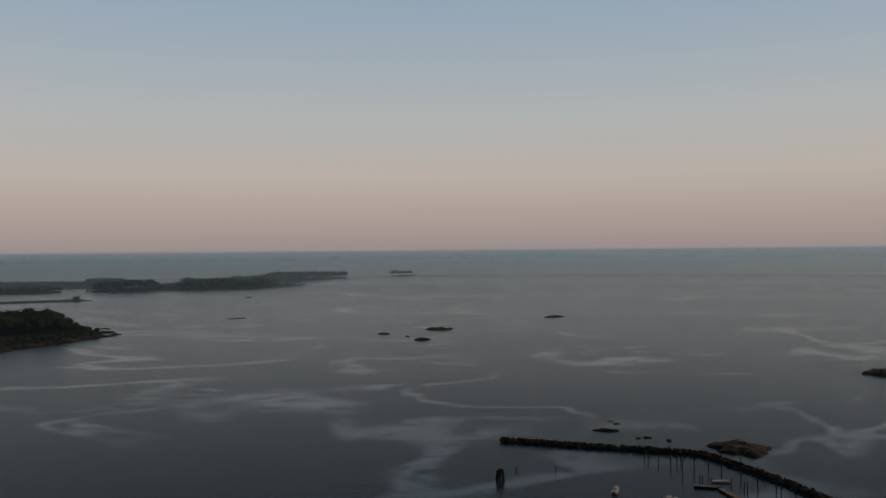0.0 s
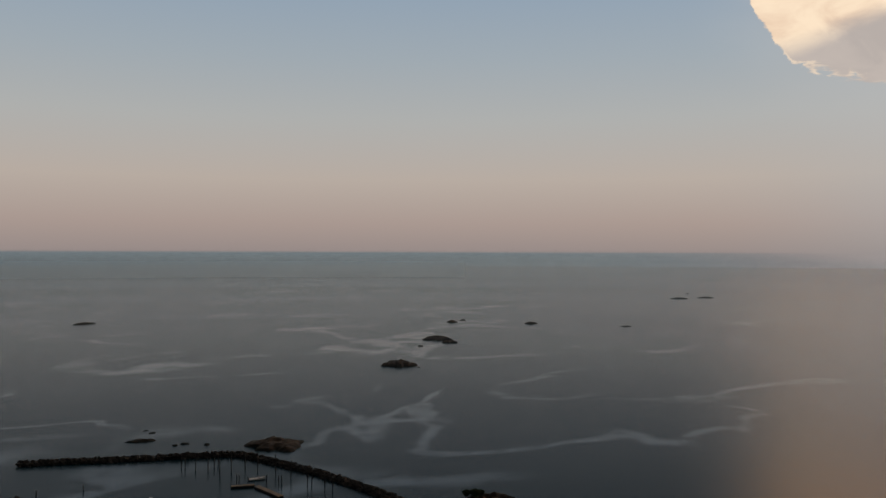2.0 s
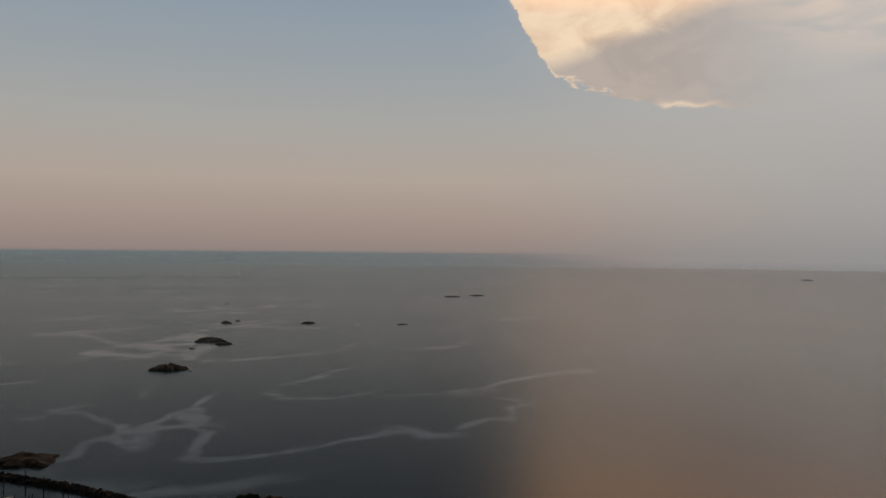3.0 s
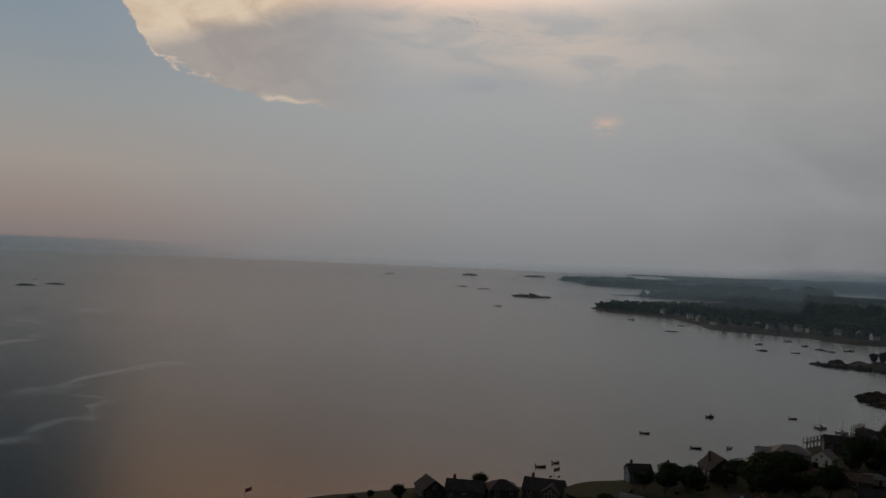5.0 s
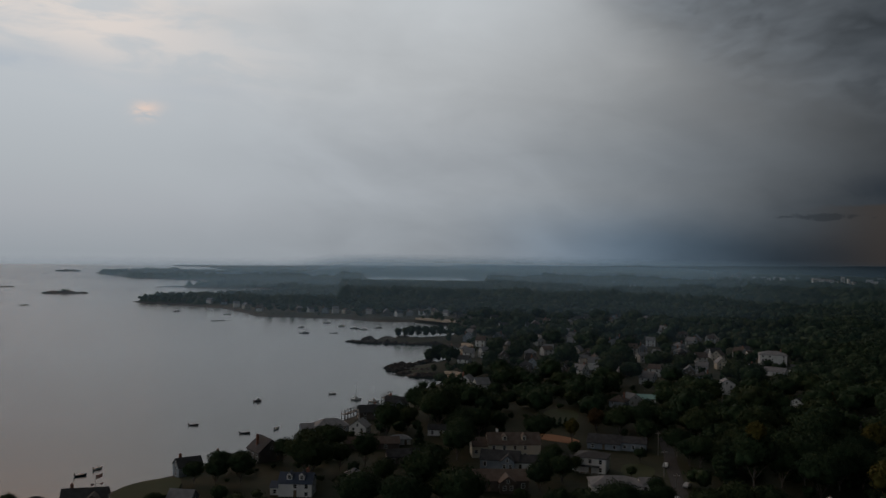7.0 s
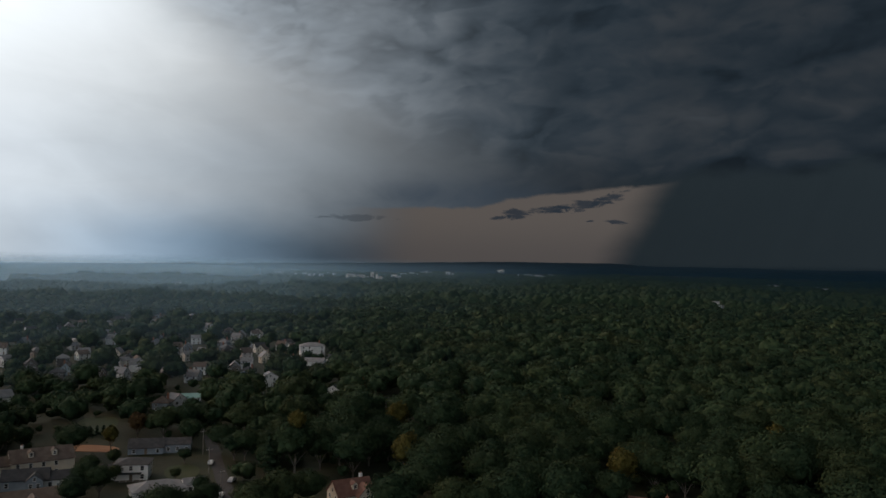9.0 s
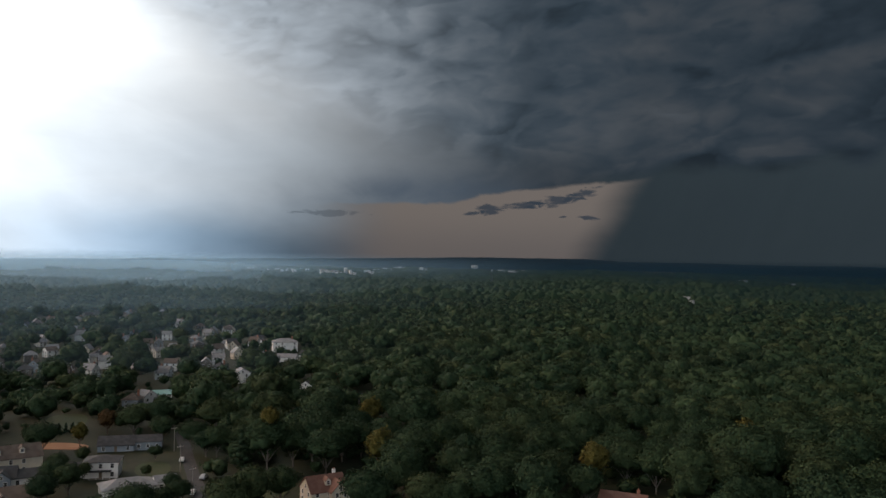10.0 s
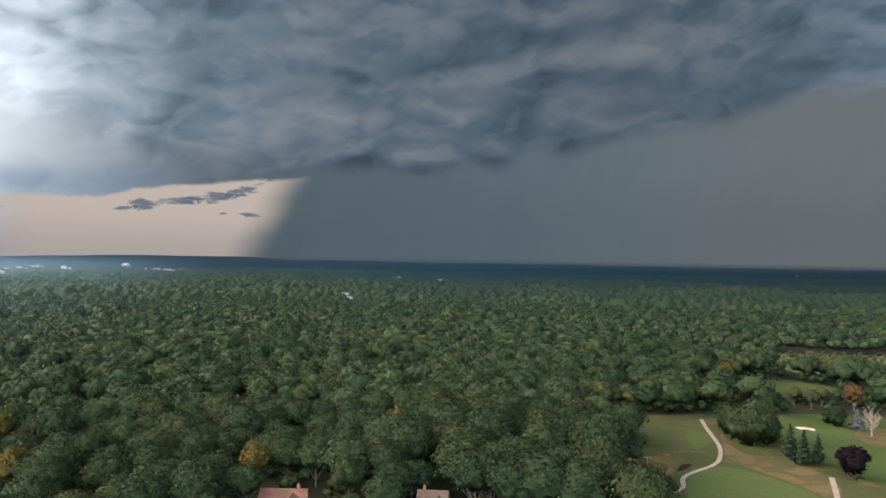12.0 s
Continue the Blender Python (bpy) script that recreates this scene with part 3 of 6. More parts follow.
# sea
n = 180
rings_r = 60 * (4990 / 60) ** (np.arange(60) / 59)
wa = np.arange(n) * math.tau / n
WA, WR = np.meshgrid(wa, rings_r)
sv = np.stack([WR * np.sin(WA), WR * np.cos(WA), WR * 0], -1).reshape(-1, 3)
widx = np.arange(n * len(rings_r)).reshape(len(rings_r), n)
w00, w01, w10, w11 = widx[:-1], np.roll(widx, -1, 1)[:-1], widx[1:], np.roll(widx, -1, 1)[1:]
wtri = np.concatenate([np.stack([w00, w11, w10], -1).reshape(-1, 3), np.stack([w00, w01, w11], -1).reshape(-1, 3)])
sv = np.concatenate([sv, [[0, 0, 0]]])
wtri = np.concatenate([wtri, [(len(sv) - 1, (k + 1) % n, k) for k in range(n)]])
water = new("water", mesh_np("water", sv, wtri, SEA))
tagged(water, "calm grey sea with smooth slicks between ruffled water", "sea", kind="structure")

# the farthest ridge behind everything, the dark blue of distance haze painted as its colour
RIDGE, _t, _b = material("haze_blue_ridge", 1, 0)
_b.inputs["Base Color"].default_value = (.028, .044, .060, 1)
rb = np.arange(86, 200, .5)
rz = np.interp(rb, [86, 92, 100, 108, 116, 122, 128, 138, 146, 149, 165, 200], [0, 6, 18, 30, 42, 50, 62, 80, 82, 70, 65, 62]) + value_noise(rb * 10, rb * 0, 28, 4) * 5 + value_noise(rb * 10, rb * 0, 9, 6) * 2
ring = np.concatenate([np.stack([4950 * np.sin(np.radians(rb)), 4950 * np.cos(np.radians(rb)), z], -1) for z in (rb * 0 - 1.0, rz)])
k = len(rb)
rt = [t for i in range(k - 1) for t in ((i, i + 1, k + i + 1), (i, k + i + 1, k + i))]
tagged(new("backdrop", mesh_np("backdrop", ring, rt, RIDGE)), "wooded ridge on the horizon, haze blue put into its colour", "ridge", kind="structure")

# added see-through shells with haze painted on by bearing and range, thinning upwards
VEIL, _t, _b = material("haze_shell", 1, 0)
_s = _t.nodes.new("ShaderNodeSeparateXYZ")
_t.links.new(place_of(_t).socket, _s.inputs[0])
_x, _y, _z = (Val(_t, _s.outputs[i]) for i in range(3))
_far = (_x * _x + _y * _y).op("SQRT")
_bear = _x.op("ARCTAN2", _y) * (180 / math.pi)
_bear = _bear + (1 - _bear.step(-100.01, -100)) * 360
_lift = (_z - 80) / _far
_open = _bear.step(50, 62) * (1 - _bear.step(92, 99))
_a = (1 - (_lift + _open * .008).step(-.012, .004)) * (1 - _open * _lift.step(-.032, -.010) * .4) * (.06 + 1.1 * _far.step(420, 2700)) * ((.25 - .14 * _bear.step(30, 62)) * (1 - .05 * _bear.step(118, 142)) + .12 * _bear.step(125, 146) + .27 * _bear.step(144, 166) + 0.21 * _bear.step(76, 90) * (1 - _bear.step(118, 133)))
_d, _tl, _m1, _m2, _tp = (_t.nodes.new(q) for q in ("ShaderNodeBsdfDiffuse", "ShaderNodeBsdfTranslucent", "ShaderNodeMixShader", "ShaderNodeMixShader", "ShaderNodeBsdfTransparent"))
# haze tint: pale blue over sea and town, near-black blue towards the storm
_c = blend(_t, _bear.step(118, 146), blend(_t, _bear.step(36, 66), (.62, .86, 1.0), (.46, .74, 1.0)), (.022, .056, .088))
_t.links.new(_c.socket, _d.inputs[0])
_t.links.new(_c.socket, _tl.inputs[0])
_m1.inputs[0].default_value = .85
_t.links.new(_d.outputs[0], _m1.inputs[1])
_t.links.new(_tl.outputs[0], _m1.inputs[2])
_t.links.new(_a.socket, _m2.inputs[0])
_t.links.new(_tp.outputs[0], _m2.inputs[1])
_t.links.new(_m1.outputs[0], _m2.inputs[2])
_t.links.new(_m2.outputs[0], _t.nodes["Material Output"].inputs[0])
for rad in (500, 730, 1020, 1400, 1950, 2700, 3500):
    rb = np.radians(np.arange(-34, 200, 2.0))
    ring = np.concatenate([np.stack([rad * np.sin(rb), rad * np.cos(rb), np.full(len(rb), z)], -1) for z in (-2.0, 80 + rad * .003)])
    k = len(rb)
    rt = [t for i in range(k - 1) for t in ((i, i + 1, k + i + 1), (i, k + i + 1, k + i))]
    tagged(new("haze_shell", mesh_np("haze_shell", ring, rt, VEIL)), "see-through shell tinted as haze over distant land and sea", "haze", kind="stuff").visible_shadow = False


def sheet(name, poly, mat, z, label, category):
    """A thin flat patch of ground, laid over the land."""
    bm = prism([tuple(p) for p in poly], 3.0, z)
    me = bpy.data.meshes.new(name)
    bm.to_mesh(me)
    bm.free()
    me.materials.append(mat)
    return tagged(new(name, me), label, category, kind="structure")


def soften(poly, times=2):
    """Rounds the corners of a plan outline."""
    for _ in range(times):
        nxt = np.roll(poly, -1, 0)
        poly = np.stack([poly * .75 + nxt * .25, poly * .25 + nxt * .75], 1).reshape(-1, 2)
    return poly


def strip(pairs, width):
    """The outline of a lane along plan points."""
    p = ring_xy(pairs)
    for _ in range(2):
        mid = np.stack([p[:-1] * .75 + p[1:] * .25, p[:-1] * .25 + p[1:] * .75], 1).reshape(-1, 2)
        p = np.concatenate([p[:1], mid, p[-1:]])
    d = np.gradient(p, axis=0)
    d /= np.linalg.norm(d, axis=1)[:, None]
    s = np.stack([-d[:, 1], d[:, 0]], -1) * width / 2
    return np.concatenate([p + s, (p - s)[::-1]])


def strip_low(pairs, width):
    return strip([(b, r * .95) for b, r in pairs], width)


sheet("golf_rough", soften(GOLF), TURF_DULL, 4.06, "dull green rough of a golf course", "golf course")
sheet("fairway", soften(low_xy([(169.7, 424), (173.4, 441), (176.4, 450), (176.7, 425), (176.2, 398), (174.6, 384), (172.3, 392), (170.6, 408)])), TURF_DULL, 4.10, "mown dull green fairway beside the wood", "fairway")
sheet("fairway", soften(low_xy([(176.1, 345), (178.6, 352), (181.5, 338), (184.3, 320), (184.6, 280), (179, 268), (176.2, 280), (175.9, 318)])), TURF_PALE, 4.10, "bright mown green turf with a pale sheen", "fairway")
sheet("fairway", soften(low_xy([(180.9, 472), (182.4, 497), (184.8, 492), (186.4, 455), (189, 440), (192, 380), (188, 335), (185.8, 365), (183.8, 400), (181.6, 425)])), TURF, 4.10, "mown green fairway round a sand bunker", "fairway")
sheet("fairway", soften(low_xy([(175.9, 425), (177.1, 420), (177.5, 392), (176.6, 372), (175.9, 392)])), TURF, 4.14, "narrow mown strip beside a cart path", "fairway")
sheet("fairway", soften(FAR_FAIRWAY), TURF, 4.10, "far mown fairway between tree lines", "fairway")
sheet("dry_grass", soften(low_xy([(177.9, 430), (179.2, 372), (181.8, 380), (184.4, 352), (185.4, 330), (185.0, 300), (184.2, 322), (181.0, 345), (178.4, 362), (178.2, 385)])), HAY, 4.18, "dry straw-coloured grass between the fairways", "dry grass")
sheet("dry_grass", soften(low_xy([(172.8, 345), (174.6, 372), (175.3, 352), (174.8, 318), (173.4, 296), (172.6, 310)])), HAY, 4.14, "dry straw-coloured grass at the edge of a wood", "dry grass")
sheet("dry_grass", soften(low_xy([(185.6, 455), (187.4, 475), (190, 460), (189.5, 420), (187.4, 415), (186.2, 430)])), HAY, 4.14, "dry brown grass round a bare tree", "dry grass")
sheet("marsh", soften(MARSHLAND), MARSH, 5.6, "pale green marsh scrub beyond the golf course", "marsh")
sheet("sand_bunker", soften(low_xy([(182.4, 452), (182.8, 445), (183.2, 449), (183.6, 444), (183.7, 451), (183.0, 454)])), BUNKER, 4.16, "white sand bunker in the fairway", "bunker")
sheet("pond", soften(low_xy([(175.3, 336), (175.7, 338), (176.1, 344), (176.3, 350), (175.7, 349), (175.4, 343)])), MUD, 4.20, "small dark muddy pond in rough grass", "pond")
sheet("cart_path", strip_low([(176.8, 452), (177.1, 430), (177.6, 407), (178.05, 385), (178.0, 362), (177.6, 350), (176.4, 337), (175.6, 326), (175.8, 312), (175.2, 305), (173.6, 296), (172, 285)], 1.7), CONCRETE, 4.24, "pale winding concrete golf cart path", "path")
sheet("cart_path", strip_low([(184.6, 350), (184.9, 325), (185.2, 290)], 1.9), CONCRETE, 4.24, "pale concrete cart path by a purple beech", "path")
sheet("road", strip([(119.0, 372), (119.4, 340), (119.7, 312), (120.4, 274), (121.2, 240)], 4.6), ASPHALT, 4.08, "narrow dark asphalt street between trees", "road")
sheet("yard", soften(ring_xy([(109.6, 357), (111.4, 351), (113.2, 346), (113.7, 353), (112.4, 361), (110.9, 364), (109.6, 366)])), EARTH, 4.16, "orange-brown bare earth yard", "yard")
sheet("lawn", soften(FIELDS[3]), LAWN, 4.08, "open green lawn behind a row of conifers", "lawn")
sheet("lawn", soften(ring_xy([(82.4, 268), (86.5, 273), (87.0, 296), (84.6, 293), (82.6, 284)])), LAWN, 4.08, "green lawn sloping to the sea wall", "lawn")
sheet("lawn", soften(ring_xy([(101.9, 415), (103.6, 412), (104.3, 460), (103.0, 478)])), LAWN, 4.08, "green lawn by the cove", "lawn")
sheet("lawn", soften(ring_xy([(116.2, 300), (118.4, 298), (118.6, 318), (116.4, 320)])), LAWN, 4.08, "small brownish lawn beside a white house", "lawn")
sheet("lawn", soften(ring_xy([(121.6, 268), (126, 262), (126.4, 288), (122, 292)])), LAWN, 4.08, "grass verge below tall trees", "lawn")
for i, f in enumerate(FIELDS[:3]):
    sheet("field", soften(f), TURF_PALE if i == 1 else MARSH, (6.0, 16.0, 16.0)[i], "pale open field among distant woods", "field")
for q, lab in (([(102.0, 1012), (104.8, 962), (105.3, 962), (105.2, 1000), (102.4, 1032)], "sandy beach at the head of the bay"),
               ([(103.4, 524), (104.9, 538), (104.0, 552), (104.9, 556), (105.8, 540), (104.4, 520)], "sandy beach in a small cove"),
               ([(104.6, 648), (105.7, 700), (105.2, 738), (106.0, 738), (106.4, 700), (105.4, 650)], "sandy beach behind a rocky spit")):
    sheet("beach", soften(ring_xy(q)), SAND, 4.1, lab, "beach")


# ---- rocks ----
def islet(name, b, r, length, width, height, turn=0.0, label="", mat=ROCK_WET, seed=0):
    """A weathered rock rising from the sea, with ledges and a ragged shore."""
    nx, ny = 34, 18
    u, v = np.meshgrid(np.linspace(-1.15, 1.15, nx), np.linspace(-1.15, 1.15, ny))
    ang = np.arctan2(v, u)
    rad = np.hypot(u, v)
    shore = .82 + .16 * np.sin(2 * ang + seed) + .12 * np.sin(5 * ang + seed * 2.3) + .07 * np.sin(9 * ang + seed * 4.1)
    h = np.clip(1 - (rad / shore) ** 1.7, -.6, 1)
    height = height * .72
    bumpy = value_noise(u * 10 + seed * 7, v * 7, 2.2, seed) * .9 + value_noise(u * 10, v * 7 + seed, .9, seed + 1) * .5
    z = np.where(h > 0, np.sqrt(np.abs(h)) * (.35 + bumpy * .75), h * 1.5) * height
    z = np.floor(z / (height * .16)) * height * .16 * .45 + z * .55 - .15
    x, y = u * length / 2, v * width / 2
    ids = np.arange(nx * ny).reshape(ny, nx)
    a, bb, c, d = ids[:-1, :-1], ids[:-1, 1:], ids[1:, 1:], ids[1:, :-1]
    tri = np.concatenate([np.stack([a, bb, c], -1).reshape(-1, 3), np.stack([a, c, d], -1).reshape(-1, 3)])
    ob = new(name, mesh_np(name, np.stack([x, y, z], -1).reshape(-1, 3), tri, mat, False))
    ob.matrix_world = Matrix.Translation(at(b, r)) @ pose(0, 0, 0, 0, 0, turn - b)
    return tagged(ob, label or "low dark weed-covered rock awash in the sea", "rock", "rocks in the bay")


ROCKS = [(-4.15, 803, 13, 10, 2.4, 0), (-2.5, 776, 5, 4, 1.6, 0), (-.3, 842, 32, 22, 4.2, 20), (-1.5, 746, 20, 13, 3.4, 12), (7.6, 993, 26, 16, 3.2, 25),
         (10.9, 1026, 4, 3, 1.0, 0), (11.0, 373, 16, 6, 1.5, 5), (11.7, 388, 5, 3, .8, 30), (13.1, 360, 2.6, 2, .9, 0), (13.7, 362, 4.2, 3, 1.2, 20), (15.1, 358, 3.2, 2.2, 1.1, 0),
         (11.3, 394, 4, 2, .6, 20), (27.9, 590, 24, 30, 5.5, 10), (29.3, 577, 3, 2.5, .8, 0), (30.5, 765, 34, 26, 4.6, -38), (31.4, 738, 16, 16, 3.5, 0), (29.4, 708, 6, 5, 1.2, 0),
         (31.55, 952, 15, 16, 3.8, 0), (32.3, 978, 9, 7, 1.8, 0), (31.6, 1291, 10, 7, 1.5, 0), (36.95, 940, 17, 14, 3.2, 10), (35.3, 960, 3, 2, .8, 0), (43.4, 922, 14, 7, 1.6, -5),
         (46.8, 1505, 30, 18, 4.0, 0), (48.5, 1555, 36, 16, 3.4, 0), (45.6, 1321, 9, 5, .9, 0), (47.3, 1700, 9, 6, 1.6, 0), (69.8, 2943, 42, 26, 4.5, 0),
         (74.8, 2080, 42, 24, 2.6, 0), (76.3, 1980, 40, 24, 2.6, 0), (77.3, 1325, 16, 9, 1.7, 0), (81.3, 1430, 5, 4, 1.3, 0), (82.0, 1390, 5, 4, 1.2, 0), (78.4, 3080, 20, 14, 3, 0),
         (88.9, 1010, 20, 8, 1.4, 8), (86.2, 2000, 60, 40, 3, 0), (85.2, 1980, 30, 16, 2.4, 0), (101.0, 600, 20, 26, 1.6, 30), (101.4, 560, 16, 10, 1.3, 0),
         (34.4, 269, 20, 9, 3.4, 4), (48.0, 269, 3.4, 3, 1.6, 0), (-22.3, 905, 26, 12, 3.0, -10), (-22.2, 950, 14, 6, 1.6, 0), (-21.6, 878, 18, 9, 2.2, 5),
         (-28.4, 775, 34, 20, 5.5, 8), (-26.9, 796, 34, 18, 5.0, 12), (-25.6, 812, 32, 18, 5.5, 10), (-24.4, 829, 32, 18, 5.0, 14), (-23.3, 846, 32, 18, 4.6, 10), (-22.5, 862, 26, 14, 3.6, 8)]
for i, (b, r, ln, wd, h, turn) in enumerate(ROCKS):
    islet("rock", b, r, ln, wd, h, turn, "low brown and black rock ledge rising from the sea" if h > 2 else "", seed=i * 1.7 + .3)
SPIT_ROCKS = [(97.9, 770), (98.6, 764), (99.4, 759), (100.4, 757), (101.5, 754), (102.6, 752), (103.5, 749), (99.0, 790), (100.2, 803), (101.4, 811),
              (100.9, 592), (101.2, 576), (101.7, 562), (102.5, 553), (103.4, 550), (101.2, 600), (101.9, 609), (103.0, 624), (101.9, 583), (102.8, 571)]
for i, (b, r) in enumerate(SPIT_ROCKS):
    islet("rock", b, r, 15 + (i * 7) % 9, 9 + (i * 5) % 6, 3.6 + (i % 4) * .7, (i * 37) % 50 - 25, "dark weedy rock ledge on the edge of a spit", seed=i * 2.3 + 1)
islet("rock_island", 19.55, 351, 25, 30, 3.6, -14, "rocky islet with brown weed and dry grass at the breakwater", seed=2.2)
for b, r, ln, wd, h, seed in ((75.3, 3230, 80, 45, 9, 4.4), (79.7, 3420, 90, 55, 11, 1.1), (79.5, 1680, 92, 50, 7.5, 3.7)):
    islet("rock_island", b, r, ln, wd, h, 0, "low rocky islet with a few trees in the hazy bay", seed=seed)


# ---- breakwater: a bank of dumped stones ----
ICO = bmesh.new()
bmesh.ops.create_icosphere(ICO, subdivisions=1, radius=1)
ICO_V = np.array([v.co[:] for v in ICO.verts])
ICO_T = np.array([[v.index for v in f.verts] for f in ICO.faces])
ICO.free()
ICO = bmesh.new()
bmesh.ops.create_icosphere(ICO, subdivisions=2, radius=1)
ICO2_V = np.array([v.co[:] for v in ICO.verts])
ICO2_T = np.array([[v.index for v in f.verts] for f in ICO.faces])
ICO.free()
ICO = bmesh.new()
bmesh.ops.create_icosphere(ICO, subdivisions=3, radius=1)
ICO3_V = np.array([v.co[:] for v in ICO.verts])
ICO3_T = np.array([[v.index for v in f.verts] for f in ICO.faces])
ICO.free()


def stones(centres, sizes):
    """Rough blocks at places, joined."""
    V, T = [], []
    for i, (c, s) in enumerate(zip(centres, sizes)):
        j = ICO_V * (1 + rng.uniform(-.22, .22, (len(ICO_V), 1))) * s * rng.uniform(.75, 1.25, 3)
        a = rng.uniform(0, 6.28)
        j = j @ np.array([[math.cos(a), -math.sin(a), 0], [math.sin(a), math.cos(a), 0], [0, 0, 1]])
        V.append(j + c)
        T.append(ICO_T + i * len(ICO_V))
    return np.concatenate(V), np.concatenate(T)


def bank(name, pairs, width, height, label):
    """A stone bank along plan points, with a solid core."""
    p = ring_xy(pairs)
    root = thing(name, label, "breakwater")
    cs, ss = [], []
    for a, b in zip(p, p[1:]):
        ln = np.linalg.norm(b - a)
        d = (b - a) / ln
        s = np.array([-d[1], d[0]])
        for q in np.arange(0, ln, .62):
            for off in rng.uniform(-1, 1, 4):
                zz = height * (1 - abs(off) ** 1.5) - .1
                pos = a + d * (q + rng.uniform(-.3, .3)) + s * off * width / 2
                cs.append((*pos, zz * rng.uniform(.8, 1.02)))
                ss.append(rng.uniform(.35, .72))
    V, T = stones(cs, ss)
    tagged(part_of("boulder", mesh_np("boulder", V, T, STONE_DARK, False), root, "dark dumped boulders"), kind="stuff")
    core = strip(pairs, width * .62)
    part("core", prism([tuple(q) for q in core], -2, height * .6), STONE_DARK, root)
    return root


bank("breakwater", [(3.9, 348), (5.5, 346), (8.2, 342), (12, 338.5), (15.7, 337), (17.1, 336), (18.2, 330), (19.2, 323), (21.9, 306), (24.2, 291), (27.2, 272), (30, 252)], 5.0, 1.8, "long dark breakwater of dumped stones across the harbour")


# ---- docks, piles, boats ----
def pile(b, r, h, rad=.2, label="tall dark wooden mooring pile standing in the harbour"):
    root = thing("mooring_pile", label, "pile", Matrix.Translation(at(b, r)), "harbour piles")
    lean = rng.uniform(-.03, .03, 2)
    part("post", tube([(0, 0, -3), (lean[0] * h, lean[1] * h, h)], [rad, rad * .85], 8), WOOD_DARK, root)
    cap = tube([(lean[0] * h, lean[1] * h, h), (lean[0] * h, lean[1] * h, h + .25), (lean[0] * h, lean[1] * h, h + .45)], [rad * .95, rad * .8, .04], 8)
    part("cap", cap, WOOD_GREY, root)


for b, r, h in ((13.5, 323, 3.4), (13.75, 322, 3.2), (14.4, 317, 3.0), (15.2, 314, 3.6), (15.6, 320, 3.2), (15.85, 324, 3.6), (15.95, 306, 5.6), (16.7, 310, 7.6), (17.05, 297, 2.6), (17.2, 297, 2.4),
                (17.6, 312, 5.4), (18.4, 309, 5.0), (19.0, 294, 2.8), (19.6, 304, 7.2), (19.8, 292, 2.6), (20.0, 291, 3), (20.6, 298, 6.4), (21.7, 290, 6.0), (22.0, 288, 6.2), (22.9, 282, 5.5), (23.4, 279, 5),
                (4.9, 302, 1.6), (7.6, 303, 1.6)):
    pile(b, r, h)
clump = thing("dolphin_piles", "dark cluster of tarred mooring piles in the harbour", "mooring dolphin", Matrix.Translation(at(3.8, 290)), "harbour piles")
for i in range(9):
    a = i * math.tau / 8
    rr = 0.0 if i == 8 else 1.15
    part("post", tube([(math.cos(a) * rr * 1.5, math.sin(a) * rr * 1.5, -3), (math.cos(a) * rr * .8, math.sin(a) * rr * .8, 3.6 + rng.uniform(-.4, .6))], [.34, .3], 7), WOOD_DARK, clump)
part("binding", tube([(0, 0, 2.2), (0, 0, 2.7)], [1.5, 1.5], 12), WOOD_DARK, clump)


def dock(b, r, length, width, turn, label):
    root = thing("floating_dock", label, "dock", Matrix.Translation(at(b, r)) @ pose(0, 0, 0, 0, 0, turn - b))
    nplank = int(length / .55)
    bm = box(0, .5, -width / 2, width / 2, .62, .70)
    me = bpy.data.meshes.new("plank")
    bm.to_mesh(me)
    bm.free()
    me.materials.append(PLANK)
    for i in range(nplank):
        part_of("plank", me, root).location = (i * .55 - length / 2, 0, rng.uniform(-.01, .01))
    for s in (-1, 1):
        part("float", box(-length / 2, length / 2, s * width / 2 - .35 * (s > 0), s * width / 2 + .35 * (s < 0), -.3, .58, .05), WOOD_DARK, root)
    return root


dock(19.15, 282, 16, 1.9, -60, "brown planked floating dock with white fenders")
dock(17.45, 290.5, 8.0, 1.7, 2, "weathered brown floating dock")


